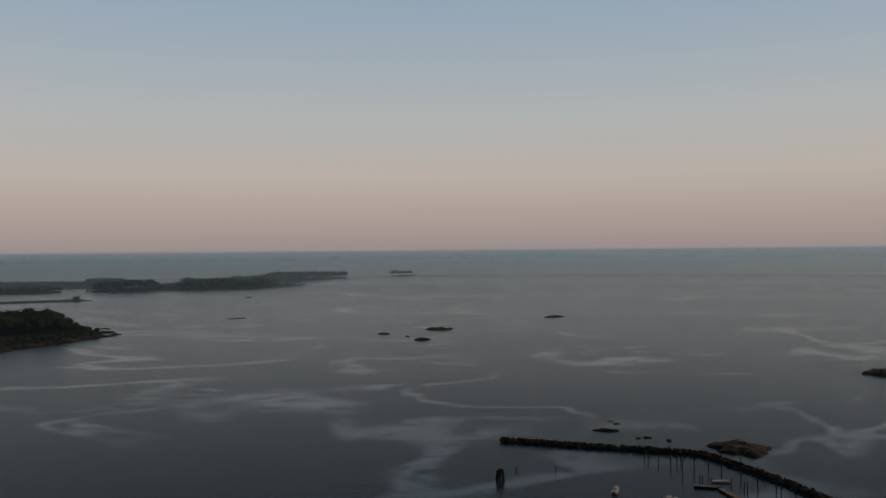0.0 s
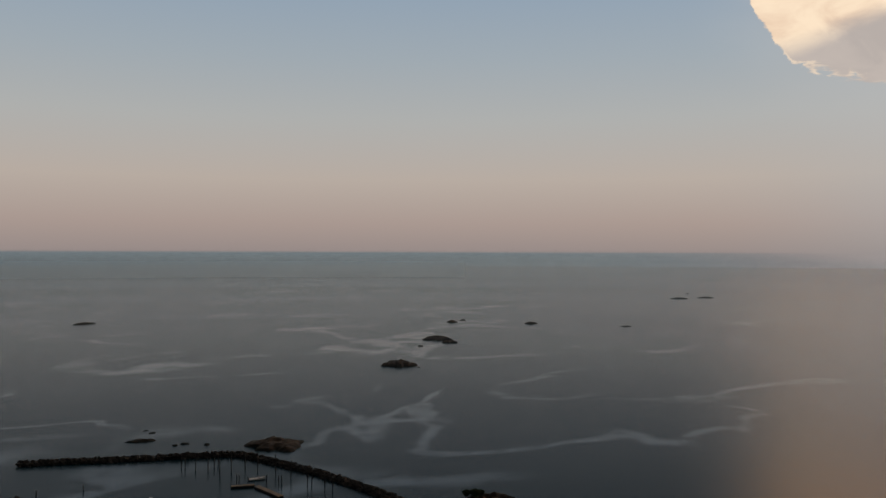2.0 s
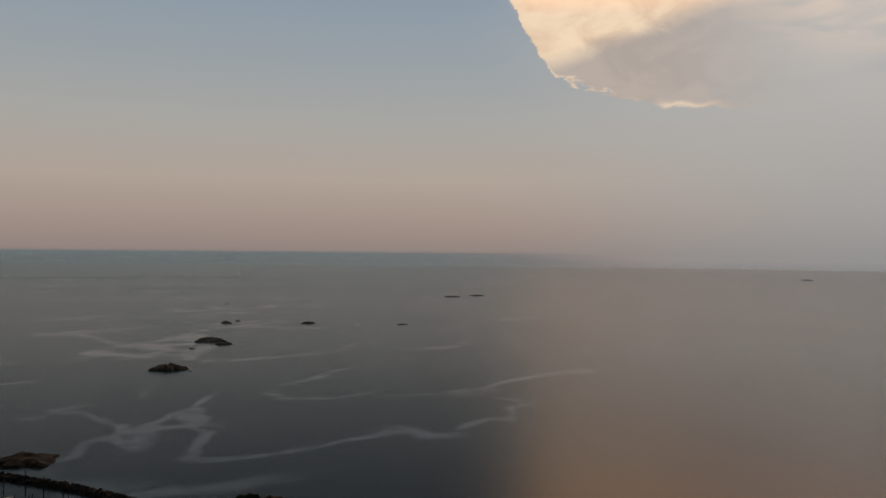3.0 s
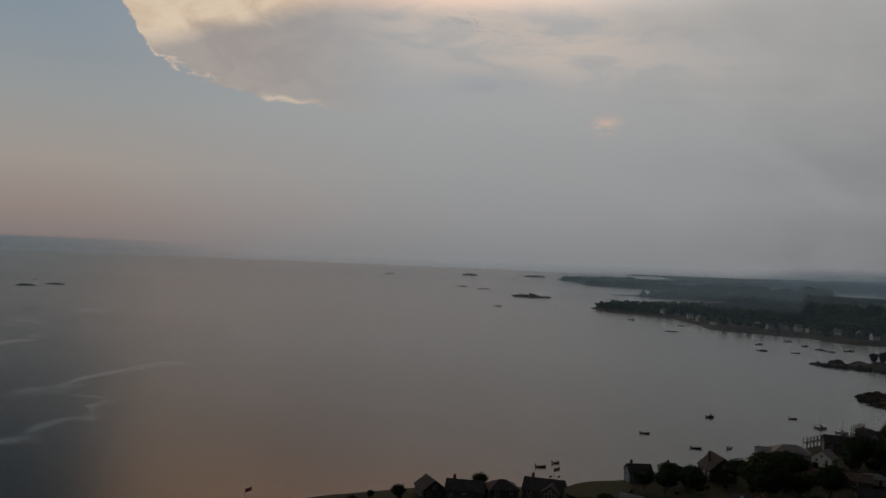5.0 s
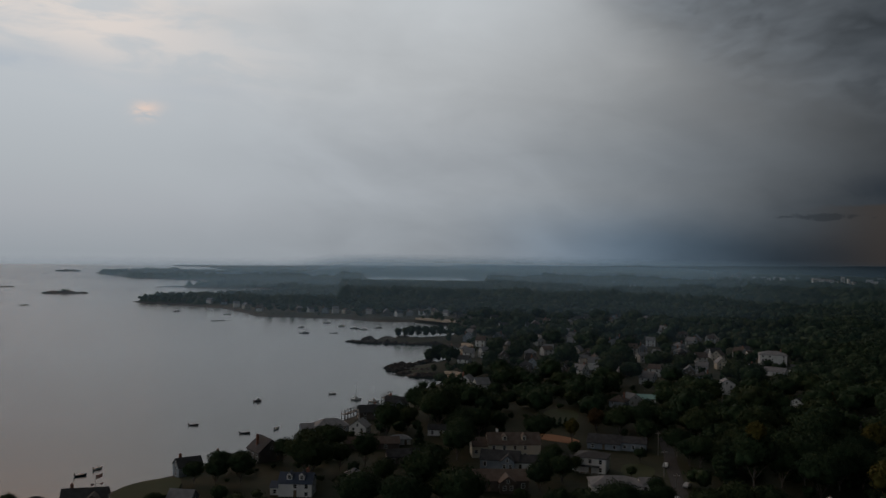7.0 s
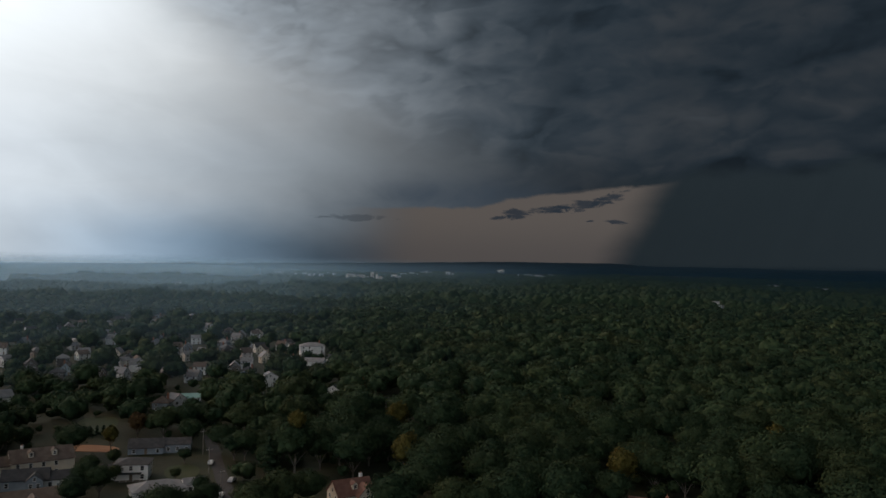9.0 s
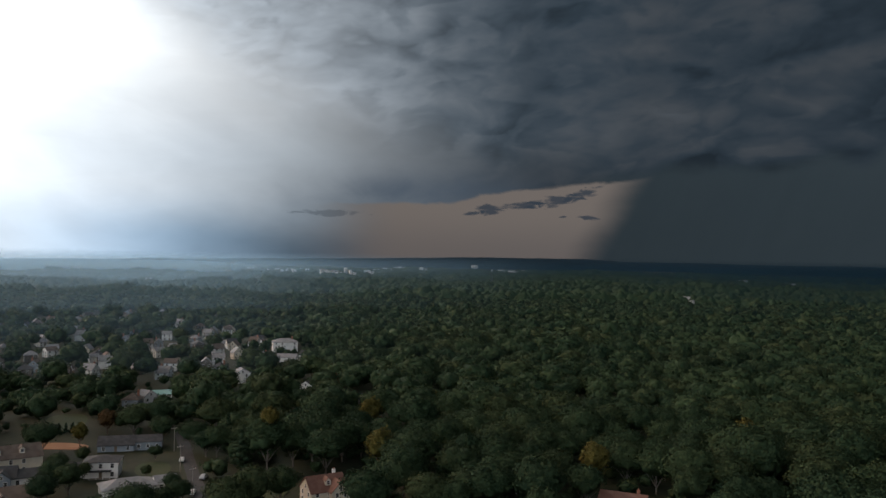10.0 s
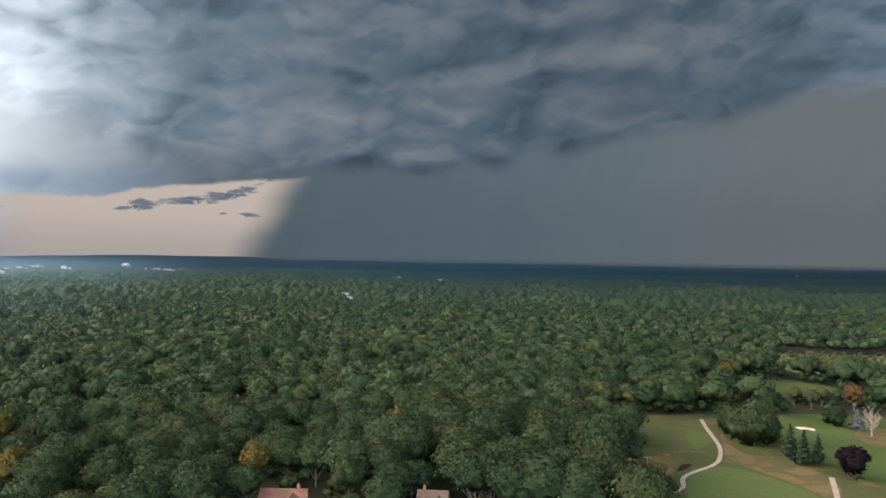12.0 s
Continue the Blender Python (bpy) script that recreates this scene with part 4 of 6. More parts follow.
def boat(b, r, length, turn, label, mat=WHITE, cabin=True, mast=0.0):
    """A small craft: lofted hull, deck, cabin or thwarts, and a mast where it has one."""
    root = thing("motor_boat" if not mast else "sailing_boat", label, "boat", Matrix.Translation(at(b, r)) @ pose(0, 0, 0, 0, 0, turn - b), "moored boats")
    length = length * (.74 if 300 < r < 520 else 1.0)
    w = length * .32
    bm = bmesh.new()
    secs = []
    for i in range(8):
        f = i / 7
        half = w / 2 * (1 - max(0, f - .45) ** 2 / .303 * .98)
        x = (f - .5) * length
        top = (.75 if cabin else .5) + .3 * f * f
        secs.append([bm.verts.new((x + (.12 * length * f ** 6 if k in (0, 4) else 0), y, z)) for k, (y, z) in enumerate(((-half, top), (-half * .85, .1), (0, -.35), (half * .85, .1), (half, top)))])
    for a, c in zip(secs, secs[1:]):
        for k in range(4):
            bm.faces.new((a[k], a[k + 1], c[k + 1], c[k]))
        bm.faces.new((a[4], a[0], c[0], c[4]))
    bm.faces.new(secs[0])
    bm.faces.new(secs[-1][::-1])
    bmesh.ops.recalc_face_normals(bm, faces=bm.faces[:])
    part("hull", bm, mat, root)
    if cabin:
        cb = box(-length * .08, length * .22, -w * .3, w * .3, .8, 1.75, .1)
        part("cabin", cb, WHITE, root, "white cabin")
        part("windscreen", box(length * .225, length * .235, -w * .26, w * .26, 1.2, 1.65), GLASS, root)
    else:
        for q in (-.2, .1):
            part("thwart", box(length * q, length * q + .3, -w * .4, w * .4, .8, .88), PLANK, root)
    part("outboard_motor", box(-length * .5 - .45, -length * .5 - .02, -.2, .2, .2, 1.25, .06), STONE_DARK, root, "black outboard motor")
    if mast:
        part("mast", tube([(0, 0, .6), (0, 0, mast)], [.09, .05], 6), METAL, root)
        part("boom", tube([(0, 0, 1.9), (-length * .42, 0, 1.9)], [.1, .08], 6), WHITE, root)
    return root


DARKHULL = paint("dark_hull", (.03, .035, .045), (.05, .055, .07), 1, .5, .5, .2)
for b, r, ln, turn, lab, mt, cab, mast in (
        (11.6, 279, 6.0, 80, "small white motor boat moored inside the breakwater", WHITE, True, 0), (18.35, 299, 5.5, 10, "white skiff moored beside a dock", WHITE, False, 0),
        (15.0, 272, 5.6, 30, "small white motor boat moored inside the breakwater", WHITE, True, 0),
        (-14.0, 1035, 19, 5, "dark work barge anchored in the bay", DARKHULL, False, 0), (94.4, 919, 7, 20, "", WHITE, True, 0), (94.6, 853, 9, -10, "", DARKHULL, True, 0),
        (96.1, 981, 8, 10, "", WHITE, True, 0), (96.6, 855, 7, 0, "", DARKHULL, False, 0), (97.1, 936, 8, 40, "", WHITE, True, 0), (98.0, 909, 9, -20, "", DARKHULL, True, 0),
        (98.6, 896, 8, 0, "", WHITE, True, 0), (99.6, 919, 9, 15, "", DARKHULL, True, 0), (91.6, 460, 5, 15, "dark square raft float moored off the shore", DARKHULL, True, 0),
        (96.6, 481, 5, 10, "", DARKHULL, False, 0), (87.5, 401, 5.4, -8, "", DARKHULL, False, 0), (90.8, 379, 5.6, 5, "", DARKHULL, False, 0), (92.9, 387, 5, 60, "", WHITE, False, 0),
        (98.2, 462, 7, 10, "white sloop moored off the piers", WHITE, True, 8.5), (80.7, 321, 4.8, 10, "dark rowing boat moored off the shore", DARKHULL, False, 0), (81.7, 329, 4.6, 40, "", WHITE, False, 0),
        (86.3, 1172, 9, 0, "", DARKHULL, True, 0), (89.5, 1110, 8, 0, "", WHITE, True, 0), (-13.2, 1500, 9, 0, "", DARKHULL, True, 0), (99.4, 455, 7, 0, "white sloop at a private pier", WHITE, True, 9.0)):
    boat(b, r, ln, turn, lab or ("small white motor boat on a mooring in the bay" if mt is WHITE else "small dark open boat on a mooring in the bay"), mt, cab, mast)


def pier(b, r, length, turn, label):
    root = thing("pier", label, "pier", Matrix.Translation(at(b, r)) @ pose(0, 0, 0, 0, 0, turn - b))
    part("deck", box(-length / 2, length / 2, -1.1, 1.1, 2.6, 2.85), WOOD_GREY, root)
    for i in range(int(length / 3) + 1):
        for s in (-1, 1):
            part("post", tube([(i * 3 - length / 2, s * 1.0, -3), (i * 3 - length / 2, s * 1.0, 5.0)], [.17, .14], 6), WOOD_DARK, root)
    part("top_rail", box(-length / 2, length / 2, -1.08, -.96, 4.85, 5.0), WOOD_GREY, root)
    return root


FLAG = paint("faded_flag", (.30, .10, .09), (.42, .36, .34), 1.6, .8, .2, .3)


def flagpole(b, r, h, small, label):
    """A pole with a sagging flag, and two small pennants on a yard."""
    p = at(b, r)
    z = float(ground_z(np.array([p.x]), np.array([p.y]))[0])
    root = thing("flagpole", label, "flagpole", Matrix.Translation((p.x, p.y, z)) @ pose(0, 0, 0, 0, 0, -b))
    part("pole", tube([(0, 0, -.5), (0, 0, h)], [.09, .05], 7), WHITE, root)
    part("finial", tube([(0, 0, h), (0, 0, h + .12), (0, 0, h + .24)], [.05, .11, .03], 7), METAL, root)
    spots = [(0.06, h - 1.35, 1.9, 1.2)]
    if small:
        part("yard", tube([(-1.5, 0, h - 2.6), (1.5, 0, h - 2.6)], [.05, .05], 6), WHITE, root)
        spots += [(-1.45, h - 3.4, .9, .6), (1.35, h - 3.2, .9, .6)]
    for x0, z0, wide, tall in spots:
        bm = bmesh.new()
        cols = [[bm.verts.new((x0 + wide * f, .16 * math.sin(f * 7), z0 + tall * v + wide * f * .42)) for v in (0, 1)] for f in (i / 7 for i in range(8))]
        for a, c in zip(cols, cols[1:]):
            bm.faces.new((a[0], c[0], c[1], a[1]))
        bmesh.ops.solidify(bm, geom=bm.faces[:], thickness=.02)
        part("flag", bm, FLAG, root, "faded red and white flag")
    return root


flagpole(81.6, 283, 7.2, True, "white flagpole with a flag and two pennants on the shore")
flagpole(60.7, 264, 5.2, False, "white flagpole with a flag at the water's edge")

pier(97.9, 412, 16, 62, "grey wooden pier with tall posts on the shore")
pier(100.3, 458, 12, 70, "grey wooden pier with tall posts by a house")


# ---- houses ----
def gable_body(w, d, h, rise, axis):
    """Walls with their gable ends in one closed mesh."""
    bm = bmesh.new()
    if axis == "x":
        prof = [(-d / 2, 0), (d / 2, 0), (d / 2, h), (0, h + rise), (-d / 2, h)]
        ends = [[bm.verts.new((s * w / 2, y, z)) for y, z in prof] for s in (-1, 1)]
    else:
        prof = [(-w / 2, 0), (w / 2, 0), (w / 2, h), (0, h + rise), (-w / 2, h)]
        ends = [[bm.verts.new((x, s * d / 2, z)) for x, z in prof] for s in (-1, 1)]
    bm.faces.new(ends[0])
    bm.faces.new(ends[1][::-1])
    for k in range(5):
        bm.faces.new((ends[0][k], ends[1][k], ends[1][(k + 1) % 5], ends[0][(k + 1) % 5]))
    bmesh.ops.recalc_face_normals(bm, faces=bm.faces[:])
    return bm


def slope(w, d, h, rise, axis, side, over=.45, thick=.22):
    """One pitched slab of a gable roof, with eaves and verge."""
    half, length = (d / 2, w) if axis == "x" else (w / 2, d)
    run = half + over
    drop = rise * over / half
    lift = .03
    prof = [(0, h + rise + lift), (run, h - drop + lift), (run, h - drop + lift + thick), (0, h + rise + lift + thick * 1.1)]
    bm = bmesh.new()
    ends = []
    for s in (-1, 1):
        e = s * (length / 2 + over * .7)
        ends.append([bm.verts.new((e, side * u, z) if axis == "x" else (side * u, e, z)) for u, z in prof])
    bm.faces.new(ends[0])
    bm.faces.new(ends[1][::-1])
    for k in range(4):
        bm.faces.new((ends[0][k], ends[1][k], ends[1][(k + 1) % 4], ends[0][(k + 1) % 4]))
    bmesh.ops.recalc_face_normals(bm, faces=bm.faces[:])
    return bm


def hip_roof(w, d, h, rise, over=.5):
    bm = bmesh.new()
    x, y, k = w / 2 + over, d / 2 + over, max(0.2, (w - d) / 2)
    lo = [bm.verts.new(p) for p in ((-x, -y, h - .15), (x, -y, h - .15), (x, y, h - .15), (-x, y, h - .15))]
    mid = [bm.verts.new((v.co.x, v.co.y, h + .05)) for v in lo]
    a, b = bm.verts.new((-k, 0, h + rise)), bm.verts.new((k, 0, h + rise))
    bm.faces.new(lo[::-1])
    for i in range(4):
        bm.faces.new((lo[i], lo[(i + 1) % 4], mid[(i + 1) % 4], mid[i]))
    bm.faces.new((mid[0], mid[1], b, a))
    bm.faces.new((mid[1], mid[2], b))
    bm.faces.new((mid[2], mid[3], a, b))
    bm.faces.new((mid[3], mid[0], a))
    return bm


WINDOW_MESHES = {}


def window(parent, x, y, z, w, h, face="y", sign=-1):
    """A white-framed window, proud of its wall; face: the axis that it looks along."""
    key = (round(w, 2), round(h, 2))
    if key not in WINDOW_MESHES:
        bm = bmesh.new()
        t = .11
        for x0, x1, z0, z1 in ((-w / 2 - t, w / 2 + t, h / 2, h / 2 + t), (-w / 2 - t, w / 2 + t, -h / 2 - t, -h / 2), (-w / 2 - t, -w / 2, -h / 2, h / 2), (w / 2, w / 2 + t, -h / 2, h / 2), (-w / 2, w / 2, -.035, .035)):
            add_box(bm, x0, x1, -.09, .02, z0, z1)
        fr = bpy.data.meshes.new("window_frame")
        bm.to_mesh(fr)
        bm.free()
        fr.materials.append(WHITE)
        bm = box(-w / 2, w / 2, -.05, .02, -h / 2, h / 2)
        gl = bpy.data.meshes.new("pane")
        bm.to_mesh(gl)
        bm.free()
        gl.materials.append(GLASS)
        WINDOW_MESHES[key] = (fr, gl)
    fr, gl = WINDOW_MESHES[key]
    ob = part_of("window", fr, parent)
    turn = (0 if sign < 0 else 180) if face == "y" else (-90 if sign < 0 else 90)
    ob.matrix_local = Matrix.Translation((x, y, z)) @ pose(0, 0, 0, 0, 0, turn)
    part_of("pane", gl, ob)


HOUSES = []   # bearing, range, half width, height: kept clear of trees


def house(b, r, w, d, h, rise, turn=0.0, roof="x", wall=WHITE, tiles=ROOF_GREY, label="", storeys=2, chimney=True, dormers=0, porch=False, detail=2, name="house", wing=None, cross=0.0, z=None):
    """A dwelling: walls, pitched or hipped roof, windows, door, chimney, dormers, porch, side wing."""
    p = at(b, r)
    if b < 104 and r < 430:
        w, d, h, rise = w * .84, d * .84, h * .86, rise * .84
    z = float(ground_z(np.array([p.x]), np.array([p.y]))[0]) - .3 if z is None else z
    root = thing(name, label, name.replace("_", " "), Matrix.Translation((p.x, p.y, z)) @ pose(0, 0, 0, 0, 0, turn - b), "houses of the town")
    HOUSES.append((b, r, max(w, d) / 2 + (wing[0] if wing else 0), h + rise))
    if roof == "hip":
        part("wall", box(-w / 2, w / 2, -d / 2, d / 2, 0, h), wall, root)
        part("roof", hip_roof(w, d, h, rise), tiles, root)
    elif roof == "flat":
        part("wall", box(-w / 2, w / 2, -d / 2, d / 2, 0, h), wall, root)
        part("roof", box(-w / 2 - .3, w / 2 + .3, -d / 2 - .3, d / 2 + .3, h, h + .35, .04), tiles, root)
    else:
        part("wall", gable_body(w, d, h, rise, roof), wall, root)
        for s in (-1, 1):
            part("roof", slope(w, d, h, rise, roof, s), tiles, root)
    if detail >= 1:
        st = h / storeys
        cols = max(2, int(w / (3.4 if detail > 1 else 4.2)))
        for k in range(storeys):
            for i in range(cols):
                x = -w / 2 + w * (i + .5) / cols
                if k == 0 and i == cols // 2:
                    dz = 2.1
                    dr = part("door", box(x - .5, x + .5, -d / 2 - .07, -d / 2 + .05, .3, .3 + dz, .03), BROWN, root, "dark panelled front door")
                    part("handle", box(x + .32, x + .4, -d / 2 - .13, -d / 2 - .07, 1.25, 1.4), METAL, dr)
                    continue
                if (i * 3 + k * 5 + int(b * 7)) % 5:
                    window(root, x, -d / 2, st * k + st * .56, 1.0, min(1.4, st * .5))
            rows = max(1, int(d / 3.6))
            for i in range(rows):
                y = -d / 2 + d * (i + .5) / rows
                for s in (-1, 1):
                    window(root, s * w / 2, y, st * k + st * .56, 1.0, min(1.5, st * .55), "x", s)
        if roof == "y" and rise > 2.2:
            window(root, 0, -d / 2, h + rise * .3, .8, 1.1)
        if roof == "x" and rise > 2.2:
            for s in (-1, 1):
                window(root, s * w / 2, 0, h + rise * .3, .8, 1.1, "x", s)
    if chimney:
        cx = w * .3 * (1 if int(b * 10) % 2 else -1)
        ch = part("chimney", box(cx - .45, cx + .45, .3, 1.1, h * .6, h + rise + 1.3, .03), BRICK if wall is not CREAM else WHITE, root, "brick chimney stack")
        part("chimney_pot", tube([(cx, .7, h + rise + 1.3), (cx, .7, h + rise + 1.75)], [.2, .16], 8), BRICK, ch)
    for i in range(dormers):
        x = -w / 2 + w * (i + .5 + .35) / (dormers + .7)
        dm = part("dormer", gable_body(1.7, 2.6, 1.5, .8, "y"), wall, root)
        dm.location = (x, -d / 4 + .1, h + rise * .36)
        for s in (-1, 1):
            part("dormer_roof", slope(1.7, 2.6, 1.5, .8, "y", s, .22, .12), tiles, dm)
        window(dm, 0, -1.3, .85, .85, 1.1)
    if porch:
        pr = part("porch_roof", box(-w * .32, w * .32, -d / 2 - 2.2, -d / 2 - .01, 2.75, 2.95, .04), tiles, root)
        for i in range(4):
            x = -w * .3 + w * .2 * i
            part("porch_post", box(x - .1, x + .1, -d / 2 - 2.1, -d / 2 - 1.9, 0, 2.74), WHITE, pr)
        part("porch_floor", box(-w * .32, w * .32, -d / 2 - 2.2, -d / 2 - .01, 0, .35), WOOD_GREY, root)
    if wing:
        ww, wd, wh, wr, side = wing
        wg = part("wing", gable_body(ww, wd, wh, wr, "x"), wall, root, "lower side wing")
        wg.location = (side * (w / 2 + ww / 2 + .01), .6, 0)
        for s in (-1, 1):
            part("wing_roof", slope(ww, wd, wh, wr, "x", s, .3), tiles, wg)
        for i in range(max(1, int(ww / 3))):
            window(wg, -ww / 2 + ww * (i + .5) / max(1, int(ww / 3)), -wd / 2, wh * .55, 1.0, 1.2)
    if cross:
        cg = part("cross_gable", gable_body(cross, d * .5, h, rise * .8, "y"), wall, root, "projecting front gable")
        cg.location = (w * .22, -d * .5 - .4, 0)
        for s in (-1, 1):
            part("cross_roof", slope(cross, d * .5, h, rise * .8, "y", s, .35), tiles, cg)
        for k in range(storeys):
            for s in (-1, 1):
                window(cg, s * cross * .22, -d * .25, h / storeys * (k + .56), .95, 1.3)
        window(cg, 0, -d * .25, h + rise * .2, .7, 1.0)
    return root


# the shore row
house(73.2, 266, 9, 10, 3.4, 3.2, 20, "y", SHINGLE, ROOF_GREY, "dark shingled shore house with a steep grey gable", 1, False)
house(75.6, 265, 14, 9, 3.6, 2.8, -6, "x", SHINGLE, ROOF_GREY, "long dark shingled shore house with a chimney", 2)
house(78.1, 266, 11, 9, 4.2, 3.0, 14, "hip", SHINGLE, ROOF_GREY, "dark hip-roofed shore house", 2, False)
house(81.0, 268, 15, 10, 4.4, 3.2, -8, "x", SHINGLE, ROOF_GREY, "large dark shingled shore house with gables", 2, True, cross=5.5)
house(86.9, 262, 9, 7, 3.2, 2.8, -25, "x", GREYB, ROOF_PALE, "small pale grey garage among dark trees", 1, False)
house(87.2, 306, 10, 8, 4.6, 2.8, 18, "x", GREYB, ROOF_GREY, "blue-grey shore house half hidden by trees", 2)
house(89.6, 318, 12, 8, 3.4, 2.4, -10, "hip", SHINGLE, ROOF_GREY, "low dark hip-roofed house with a brick chimney", 1)
house(92.2, 320, 12, 13, 5.2, 5.0, 24, "y", SHINGLE, ROOF_GREY, "large shingled barn-like house with a steep gable", 2, True)
house(94.35, 268, 12.5, 8, 5.4, 2.8, -12, "x", WHITE, ROOF_BLUE, "white colonial house with blue roof and dormers", 2, True, dormers=2, wing=(3.0, 5, 2.6, 1.3, -1))
house(98.2, 282, 6, 6, 3.2, 2.4, 20, "hip", WHITE, ROOF_PALE, "small pale hip-roofed cottage among trees", 1, False)
house(96.5, 372, 17, 11, 4.6, 3.2, 12, "hip", GREYB, ROOF_PALE, "wide blue-grey shore house with a pale hipped roof", 2, False, wing=(6, 7, 3, 1.6, -1))
house(98.5, 360, 9, 8, 4.4, 3.2, -18, "y", WHITE, ROOF_PALE, "white gabled house on the shore", 2, False)
house(99.1, 396, 12, 9, 4.8, 3.2, 10, "x", SHINGLE, ROOF_GREY, "dark shingled house beside a pier", 2, True)
house(101.0, 414, 13, 9, 5.2, 3.4, -10, "x", GREYB, ROOF_GREY, "blue-grey shore house with a front gable", 2, True, cross=4.5)
house(101.2, 338, 10, 6, 3.0, 1.8, 14, "hip", WHITE, ROOF_PALE, "low white building with a pale roof", 1, False)
house(99.3, 331, 26, 8, 3.2, 2.2, 4, "x", SHINGLE, ROOF_BROWN, "long low shed with a brown roof", 1, False, name="long_shed")
house(103.8, 356, 9, 6, 3.4, 2.0, -4, "x", WHITE, ROOF_GREY, "open-fronted white shed with a grey roof", 1, False, name="shed")
house(101.9, 308, 20, 8, 3.6, 2.4, 10, "x", SHINGLE, ROOF_GREY, "long dark grey house behind trees", 1, False)
house(105.8, 486, 9, 8, 5.0, 3.0, -20, "y", WHITE, ROOF_PALE, "white gabled house above the cove", 2)
house(109.0, 322, 20, 10, 5.6, 3.4, 10, "x", CREAM, ROOF_BROWN, "large cream colonial house with a brown roof", 2, True, dormers=2, wing=(6, 8, 4.6, 2.4, -1))
house(108.2, 304, 14, 8, 3.6, 2.6, -6, "x", GREYB, ROOF_GREY, "grey-blue single-storey house with a gable", 1, False, cross=5)
house(110.3, 303, 13, 7, 3.2, 1.9, 6, "x", WHITE, ROOF_GREY, "low white house with a grey roof", 1, False)
house(107.3, 276, 26, 10, 3.8, 2.4, 8, "x", SHINGLE, ROOF_BROWN, "wide dark house with a brown roof", 1, False, cross=5)
house(115.2, 344, 13, 9, 2.8, 2.6, -6, "x", GREYB, ROOF_GREY, "long blue-grey house with a dark grey roof", 1, False, wing=(10, 8, 3.4, 1.8, 1))
house(114.4, 306, 11, 9, 5.6, 1.6, -10, "hip", WHITE, ROOF_GREY, "white two-storey house with stacked porches", 2, False, porch=True, wing=(5, 7, 3.2, 1.4, -1))
house(115.9, 281, 16, 10, 3.0, 2.2, 10, "hip", WHITE, ROOF_PALE, "long low white house with a grey hipped roof", 1, False, wing=(7, 6, 3, 1.4, 1))
house(128.5, 262, 12, 9, 4.2, 3.8, 24, "x", CREAM, ROOF_RED, "cream gabled house with a red-brown roof", 2, True, cross=6.0, dormers=1)
house(148.9, 258, 14, 9, 3.6, 2.6, -12, "x", BROWN, ROOF_RED, "low house with a red-brown roof in the wood", 1, True, cross=6)
house(159.0, 253, 9, 8, 3.4, 3.2, -6, "x", BROWN, ROOF_BROWN, "timbered cottage with a brown roof and white chimney", 1, True, cross=3.2)
house(130.6, 431, 18, 8, 3.2, 2.2, 10, "x", SHINGLE, ROOF_GREY, "grey-roofed house at the edge of the wood", 1, False, detail=1)
house(127.3, 468, 9, 7, 4.0, 2.8, -20, "y", WHITE, ROOF_GREY, "small white gabled house among trees", 1, False, detail=1)
house(122.9, 506, 9, 8, 6.4, 2.4, 10, "y", WHITE, ROOF_PALE, "tall white house with a pale gable", 2, False, detail=1)
house(125.7, 668, 19, 12, 8.0, 2.6, 6, "hip", WHITE, ROOF_PALE, "large white three-storey house above the trees", 3, True, detail=1)
house(125.9, 605, 14, 8, 3.4, 2.2, -14, "x", WHITE, ROOF_PALE, "pale low house among trees", 1, False, detail=1)
house(117.5, 455, 15, 9, 3.4, 1.6, 6, "x", WHITE, TURQ, "white pavilion with a turquoise roof", 1, False, detail=1, name="pavilion")
house(116.9, 447, 8, 7, 4.0, 2.6, 40, "y", WHITE, ROOF_PALE, "small white gabled house beside a pavilion", 1, False, detail=1)
# the streets behind: wall and roof colours in turn
TOWN = [(104.5, 716), (105.6, 676), (106.7, 722), (107.9, 765), (111.3, 675), (109.8, 556), (113.5, 552), (114.5, 605), (118.4, 565), (119.9, 737), (122.2, 690), (121.0, 794), (118.9, 917),
        (115.8, 985), (112.9, 771), (109.8, 890), (108.2, 888), (106.7, 1053), (123.7, 710), (122.6, 622), (121.4, 590), (121.5, 548), (106.8, 473), (110.4, 902), (111.2, 970), (112.7, 958),
        (113.4, 1001), (115.7, 1037), (118.6, 877), (120.2, 842), (120.7, 784), (122.1, 815), (124.0, 720), (120.0, 692), (121.3, 651), (120.6, 558), (118.0, 537), (113.9, 625), (114.4, 585),
        (110.4, 580), (111.2, 659), (110.1, 630), (112.9, 800), (110.7, 740), (118.1, 763), (116.1, 436), (107.0, 640), (108.3, 600), (105.6, 590), (108.6, 690), (116.9, 690), (115.6, 730), (117.6, 640)]
LANES = [(110.4, 916), (113.0, 979), (113.5, 1081), (112.6, 832), (112.8, 779), (115.4, 1021), (117.8, 1070), (118.4, 912), (113.3, 670), (113.7, 618), (114.3, 667), (114.4, 585), (112.3, 564), (120.2, 861), (120.6, 759), (121.9, 810), (117.6, 710),
         (118.5, 683), (120.1, 679), (121.6, 702), (122.4, 676), (124.4, 699), (124.3, 622), (127.1, 613), (116.2, 553), (117.8, 530), (118.4, 570), (110.7, 731), (115.9, 779), (122.5, 1255), (121.2, 1325), (127.7, 754), (113.9, 517)]
